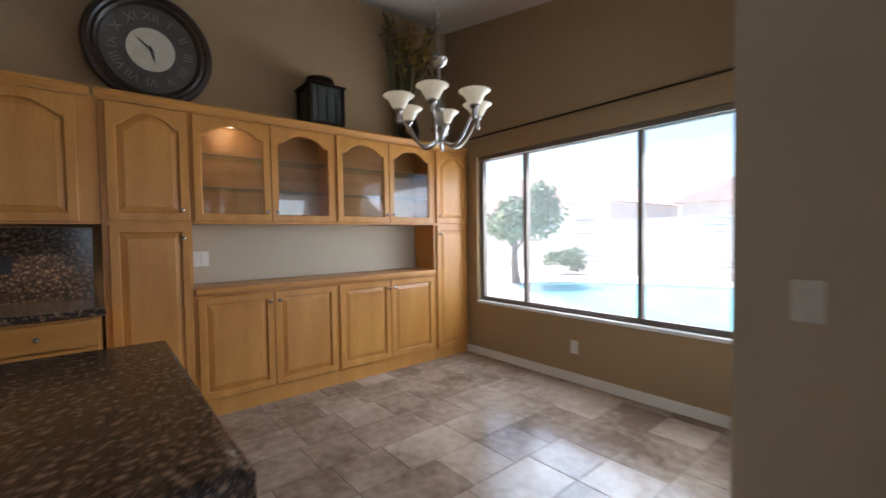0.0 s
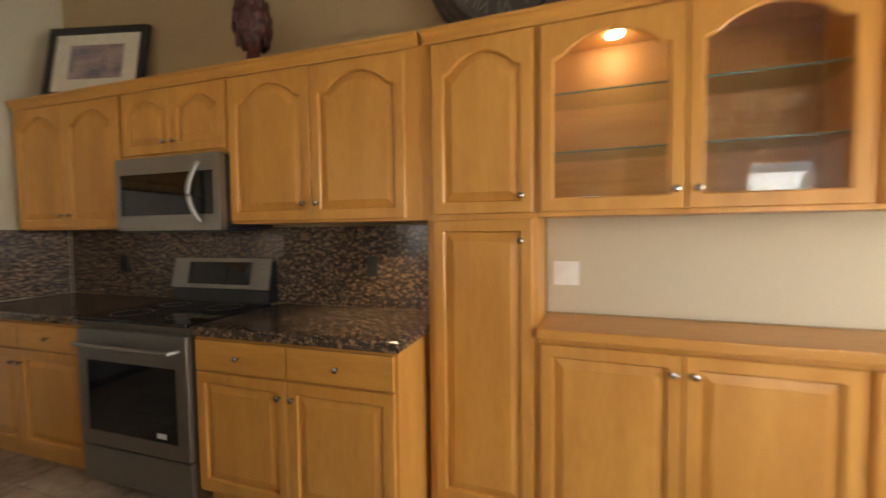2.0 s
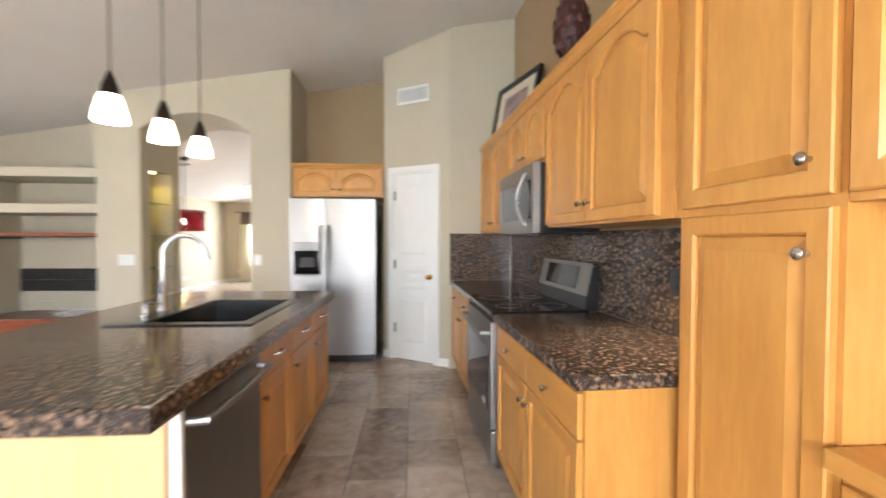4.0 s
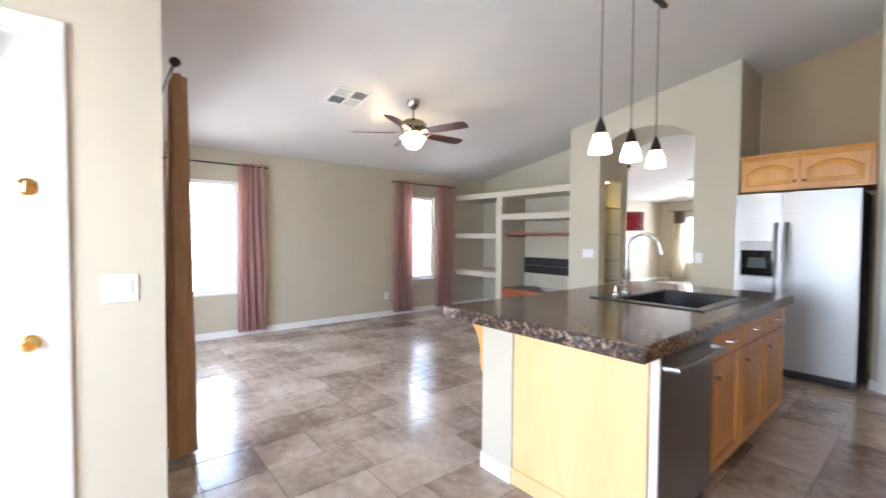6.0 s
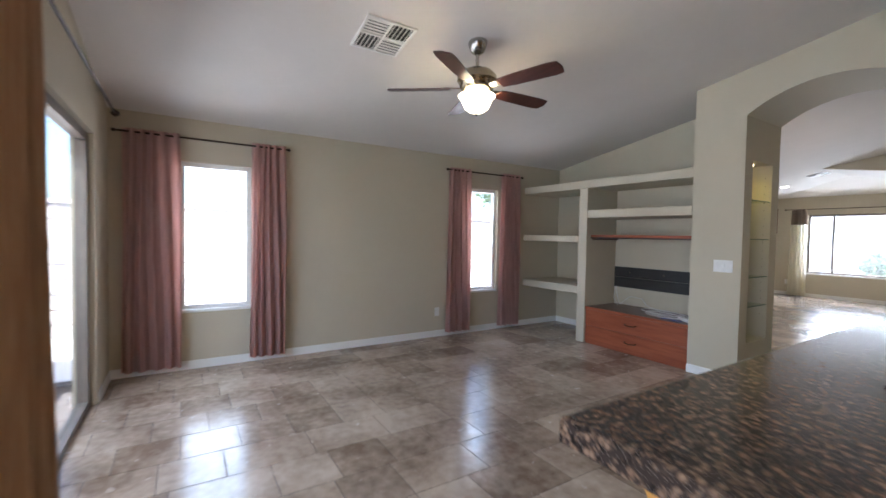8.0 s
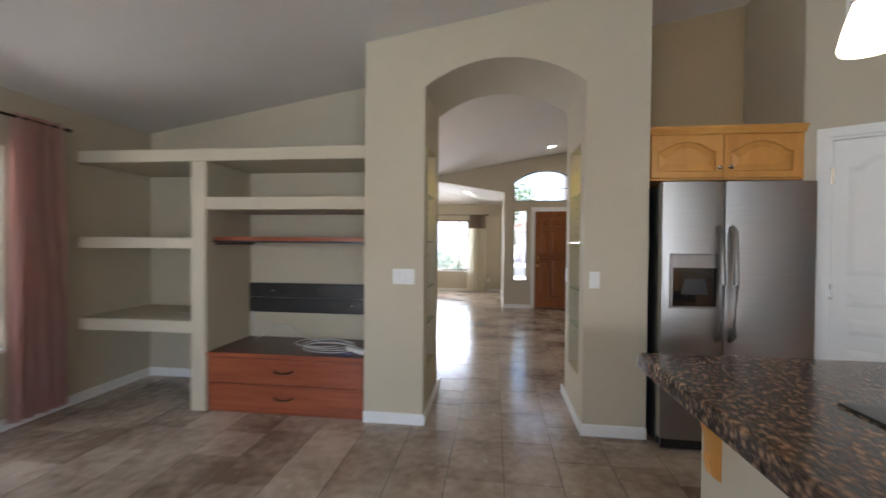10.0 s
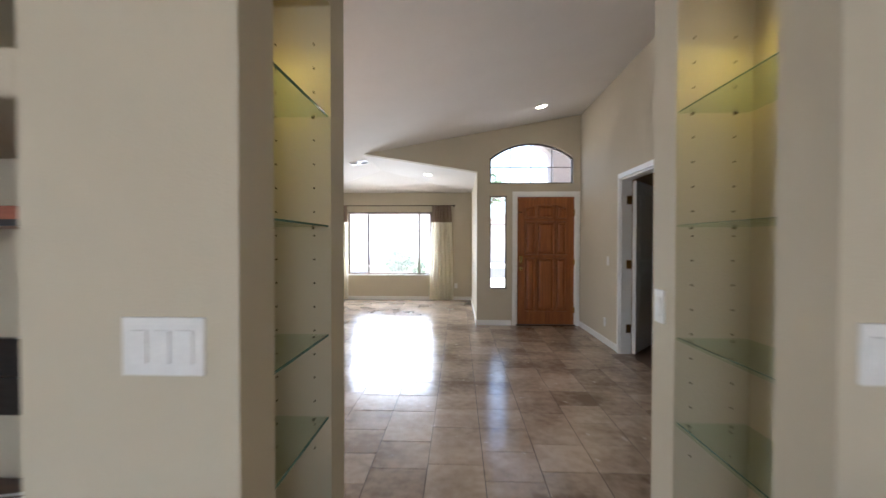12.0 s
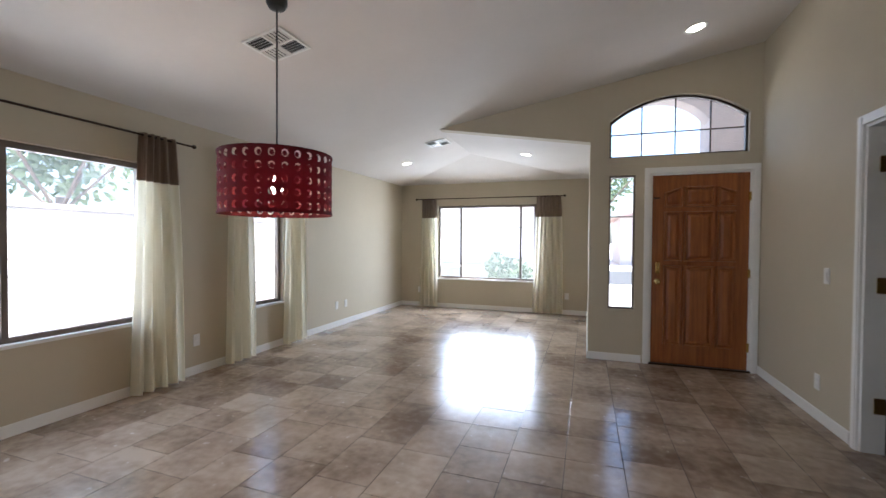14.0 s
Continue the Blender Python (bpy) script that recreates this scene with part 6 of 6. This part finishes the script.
ROOF = material("clay_roof", (0.52, 0.38, 0.33), 0.85, 0, (0.42, 0.3, 0.25), 3, bump=0.5, bump_scale=20)
house(-3.5, 5.4, -32, -23.4, 2.9, "pale stucco house beyond the back fence", 1.9)
house(7.4, 16, -28, -19.5, 3.0, "pale stucco house beyond the back fence", 2.0)
house(-16, -4, 30, 40, 3.2, "pale stucco house across the street", 1.8)
house(-1, 10, 33, 42, 3.0, "pale stucco house across the street", 1.6)
ASPHALT = material("asphalt", (0.06, 0.058, 0.055), 0.9, 0, None, 3, bump=0.4)
structure("road", B(-60, 60, 20, 27, -0.128, -0.12), ASPHALT, "asphalt street in front of the house")

LEAF_G = material("sunlit_foliage", (0.16, 0.21, 0.11), 0.7, 0, (0.11, 0.155, 0.075), 8)
BARK = material("grey_bark", (0.16, 0.12, 0.09), 0.9, 0, None, 12, bump=0.6)


def bush(name, x, y, r, h, n, seed, label, trunk=0.0, category="bush"):
    ob = thing(name, pose(x, y, -0.13), label, category)
    g = random.Random(seed)
    bm = bmesh.new()
    if trunk:
        lean = [(0, 0, 0), (0.05, 0.03, trunk * 0.5), (0.0, 0.08, trunk)]
        loops = [[(px_ + q * math.cos(2 * math.pi * k / 8), py_ + q * math.sin(2 * math.pi * k / 8), pz_) for k in range(8)] for (px_, py_, pz_), q in zip(lean, (0.14, 0.1, 0.07))]
        t = bmesh.new()
        rings(t, loops)
        for k in range(6):
            a = k * 1.05
            tube(t, [(0, 0.05, trunk * 0.85), (0.4 * r * math.cos(a), 0.4 * r * math.sin(a), trunk + h * 0.3), (0.75 * r * math.cos(a), 0.75 * r * math.sin(a), trunk + h * 0.55)], 0.03, 6)
        part("trunk", t, BARK, ob)
    cl = [(g.uniform(-0.6, 0.6) * r, g.uniform(-0.6, 0.6) * r, trunk + g.uniform(0.25, 0.8) * h, g.uniform(0.3, 0.55)) for _ in range(9)]
    for _ in range(n):
        c = g.choice(cl)
        d = Vector((g.gauss(0, 1), g.gauss(0, 1), g.gauss(0, 1))).normalized() * c[3] * r * g.random() ** 0.4
        p = Vector(c[:3]) + Vector((d.x, d.y, d.z * 0.8 * h / (2 * r) + d.z * 0.3))
        p.z = max(p.z, 0.03)
        e = Vector((g.gauss(0, 1), g.gauss(0, 1), g.gauss(0, 1))).normalized()
        f = e.cross(Vector((g.gauss(0, 1), g.gauss(0, 1), g.gauss(0, 1)))).normalized()
        s = 0.05 + 0.04 * g.random() + 0.02 * r
        bm.faces.new([bm.verts.new(q) for q in (p - e * s, p + f * s * 0.5, p + e * s, p - f * s * 0.5)])
    tagged(part("crown", bm, LEAF_G, ob, "many small green leaves"), kind="stuff")
    return ob


bush("bush", -4.75, 14.4, 0.68, 1.15, 2200, 3, "round green bush outside the front window")
bush("bush", 4.95, -11.85, 0.7, 0.9, 900, 4, "low green shrub at the back fence")
bush("tree", 4.2, -8.45, 1.2, 1.7, 2600, 8, "small leafy tree beside the pool", 1.1, "tree")
bush("tree", -10.9, 13.0, 1.6, 2.2, 2600, 9, "leafy tree beside the house", 1.9, "tree")
bush("tree", -12.2, 9.6, 2.4, 2.6, 3000, 12, "large leafy tree behind the side fence", 2.2, "tree")
bush("tree", -2.9, 18.5, 1.5, 2.4, 2400, 11, "leafy street tree in the front yard", 2.0, "tree")
# covered porch in front of the entry, with an arched opening
STUCCO = material("grey_stucco", (0.5, 0.46, 0.45), 0.95, 0, (0.42, 0.38, 0.37), 5, bump=0.9, bump_scale=35)
po0, po1, psp, pri = -2.76, -1.48, 2.96, 0.34
pm, pq = (po0 + po1) / 2, (po1 - po0) / 2
prad = (pq * pq + pri * pri) / (2 * pri)
bm = bmesh.new()
prism(bm, [(po0 + 2 * pq * k / 20, 11.2, psp + math.sqrt(prad * prad - (pq - 2 * pq * k / 20) ** 2) - prad + pri) for k in range(21)] + [(po1, 11.2, 3.7), (po0, 11.2, 3.7)], (0, 0.3, 0))
structure("porch_arch", bm, STUCCO, "grey stucco porch wall over an arched opening")
structure("porch_pier", B(po1, -0.75, 11.2, 11.75, -0.13, 3.7, bevel=0.02), STUCCO, "textured grey stucco porch pier")
structure("porch_roof", B(-2.86, 0.6, 9.812, 11.75, 3.7, 3.85), STUCCO, "grey stucco porch roof")
structure("porch_side_wall", B(-2.858, po0, 11.2, 11.5, -0.13, 3.7), STUCCO, "narrow grey stucco porch jamb")

ob = thing("recycling_bin", pose(-3.1, 21.0, -0.12), "blue plastic wheeled bin at the kerb", "bin")
BIN = material("blue_bin_plastic", (0.05, 0.2, 0.45), 0.5, 0, None, 10)
part("bin_body", rings(bmesh.new(), [[(s * a, s * b, z) for a, b in ((-1, -1), (1, -1), (1, 1), (-1, 1))] for s, z in ((0.24, 0.05), (0.31, 0.95))]), BIN, ob)
part("bin_lid", B(-0.33, 0.33, -0.34, 0.34, 0.952, 1.01, bevel=0.02), BIN, ob)
for x in (-0.25, 0.25):
    bm = turned(bmesh.new(), [(0.1, -0.03), (0.1, 0.03)], 16)
    bmesh.ops.rotate(bm, verts=bm.verts, matrix=Matrix.Rotation(radians(90), 3, "Y"), cent=(0, 0, 0))
    bmesh.ops.translate(bm, verts=bm.verts, vec=(x, 0.3, 0.1))
    part("wheel", bm, BLACK, ob)
# patio chair outside the glazed door
ob = thing("patio_chair", pose(-4.55, -2.05, -0.13, 0, 0, 60), "dark metal sling patio chair outside the glass door", "chair")
for s in (-0.27, 0.27):
    part("side_frame", tube(bmesh.new(), [(s, -0.3, 0.01), (s, 0.25, 0.01), (s, 0.32, 0.06), (s, 0.2, 0.35), (s, -0.28, 0.38), (s, -0.42, 0.95)], 0.014, 8), BRONZE, ob, "", True)
    part("armrest", tube(bmesh.new(), [(s, 0.22, 0.35), (s, 0.25, 0.6), (s, -0.3, 0.62)], 0.016, 8), BRONZE, ob, "", True)
SLING = material("grey_blue_sling", (0.3, 0.34, 0.38), 0.8, 0, None, 60)
part("seat", prism(bmesh.new(), [(-0.25, 0.2, 0.36), (-0.25, -0.1, 0.33), (-0.25, -0.28, 0.38), (-0.25, -0.28, 0.39), (-0.25, -0.1, 0.34), (-0.25, 0.2, 0.37)], (0.5, 0, 0)), SLING, ob)
part("backrest", prism(bmesh.new(), [(-0.25, -0.28, 0.4), (-0.25, -0.42, 0.94), (-0.25, -0.41, 0.945), (-0.25, -0.27, 0.405)], (0.5, 0, 0)), SLING, ob)

# ---- stone floor tiles ----
def add_tile(verts, faces, x0, x1, y0, y1, lift):
    j, c, b = 0.0022, 0.0012, len(verts)
    x0, x1, y0, y1 = x0 + j, x1 - j, y0 + j, y1 - j
    for d, z in ((0, -0.006), (0, lift - 0.0003), (c, lift)):
        verts += [(x0 + d, y0 + d, z), (x1 - d, y0 + d, z), (x1 - d, y1 - d, z), (x0 + d, y1 - d, z)]
    for k in range(4):
        n = (k + 1) % 4
        faces += [(b + k, b + n, b + 4 + n, b + 4 + k), (b + 4 + k, b + 4 + n, b + 8 + n, b + 8 + k)]
    faces.append((b + 8, b + 9, b + 10, b + 11))


def in_room(x, y):
    if x < LI or x > 0.33 or y < -2.63 or y > 12.5:
        return False
    if y < -1.0 and x < -2.94:
        return False
    if y > 4.7 and x > -1.39:
        return False
    return not (y > 9.67 and x > -3.0)


TS = 0.326
floor_ob = bpy.data.objects["floor"]
rest_v, rest_f, single = [], [], {}
g = random.Random(21)
count = 0
for i in range(-1, 23):
    x0 = -6.72 + TS * i
    y = -2.9 - TS * g.choice((0.0, 0.33, 0.5, 0.66))
    while y < 12.6:
        ln = TS * g.choice((1.0, 1.0, 1.0, 1.5))
        y1 = y + ln
        cx_, cy_ = x0 + TS / 2, (y + y1) / 2
        if any(in_room(a, b) for a in (x0, x0 + TS) for b in (y, y1)):
            a0, a1 = max(x0, -6.6), min(x0 + TS, 0.33)
            b0, b1 = max(y, -2.63), min(y1, 12.5)
            if a1 - a0 > 0.02 and b1 - b0 > 0.02:
                near = -4.1 < cx_ < -2.0 and 2.2 < cy_ < 9.4
                if near and count < 300 and abs((a1 - a0) - TS) < 1e-6 and abs(b1 - b0 - ln) < 1e-6:
                    key = round(ln, 3)
                    if key not in single:
                        v, f = [], []
                        add_tile(v, f, -TS / 2, TS / 2, -ln / 2, ln / 2, 0.0)
                        me = bpy.data.meshes.new("tile")
                        me.from_pydata(v, [], f)
                        me.materials.append(TRAV)
                        single[key] = me
                    t = new("tile", single[key])
                    t.parent = floor_ob
                    t.location = (cx_, cy_, 0.0006 * g.random())
                    count += 1
                else:
                    add_tile(rest_v, rest_f, a0, a1, b0, b1, 0.0006 * g.random())
        y = y1
me = bpy.data.meshes.new("far_tiles")
me.from_pydata(rest_v, [], rest_f)
me.materials.append(TRAV)
far = new("far_tiles", me)
far.parent = floor_ob
tagged(far, "brown travertine floor tiles", kind="stuff")
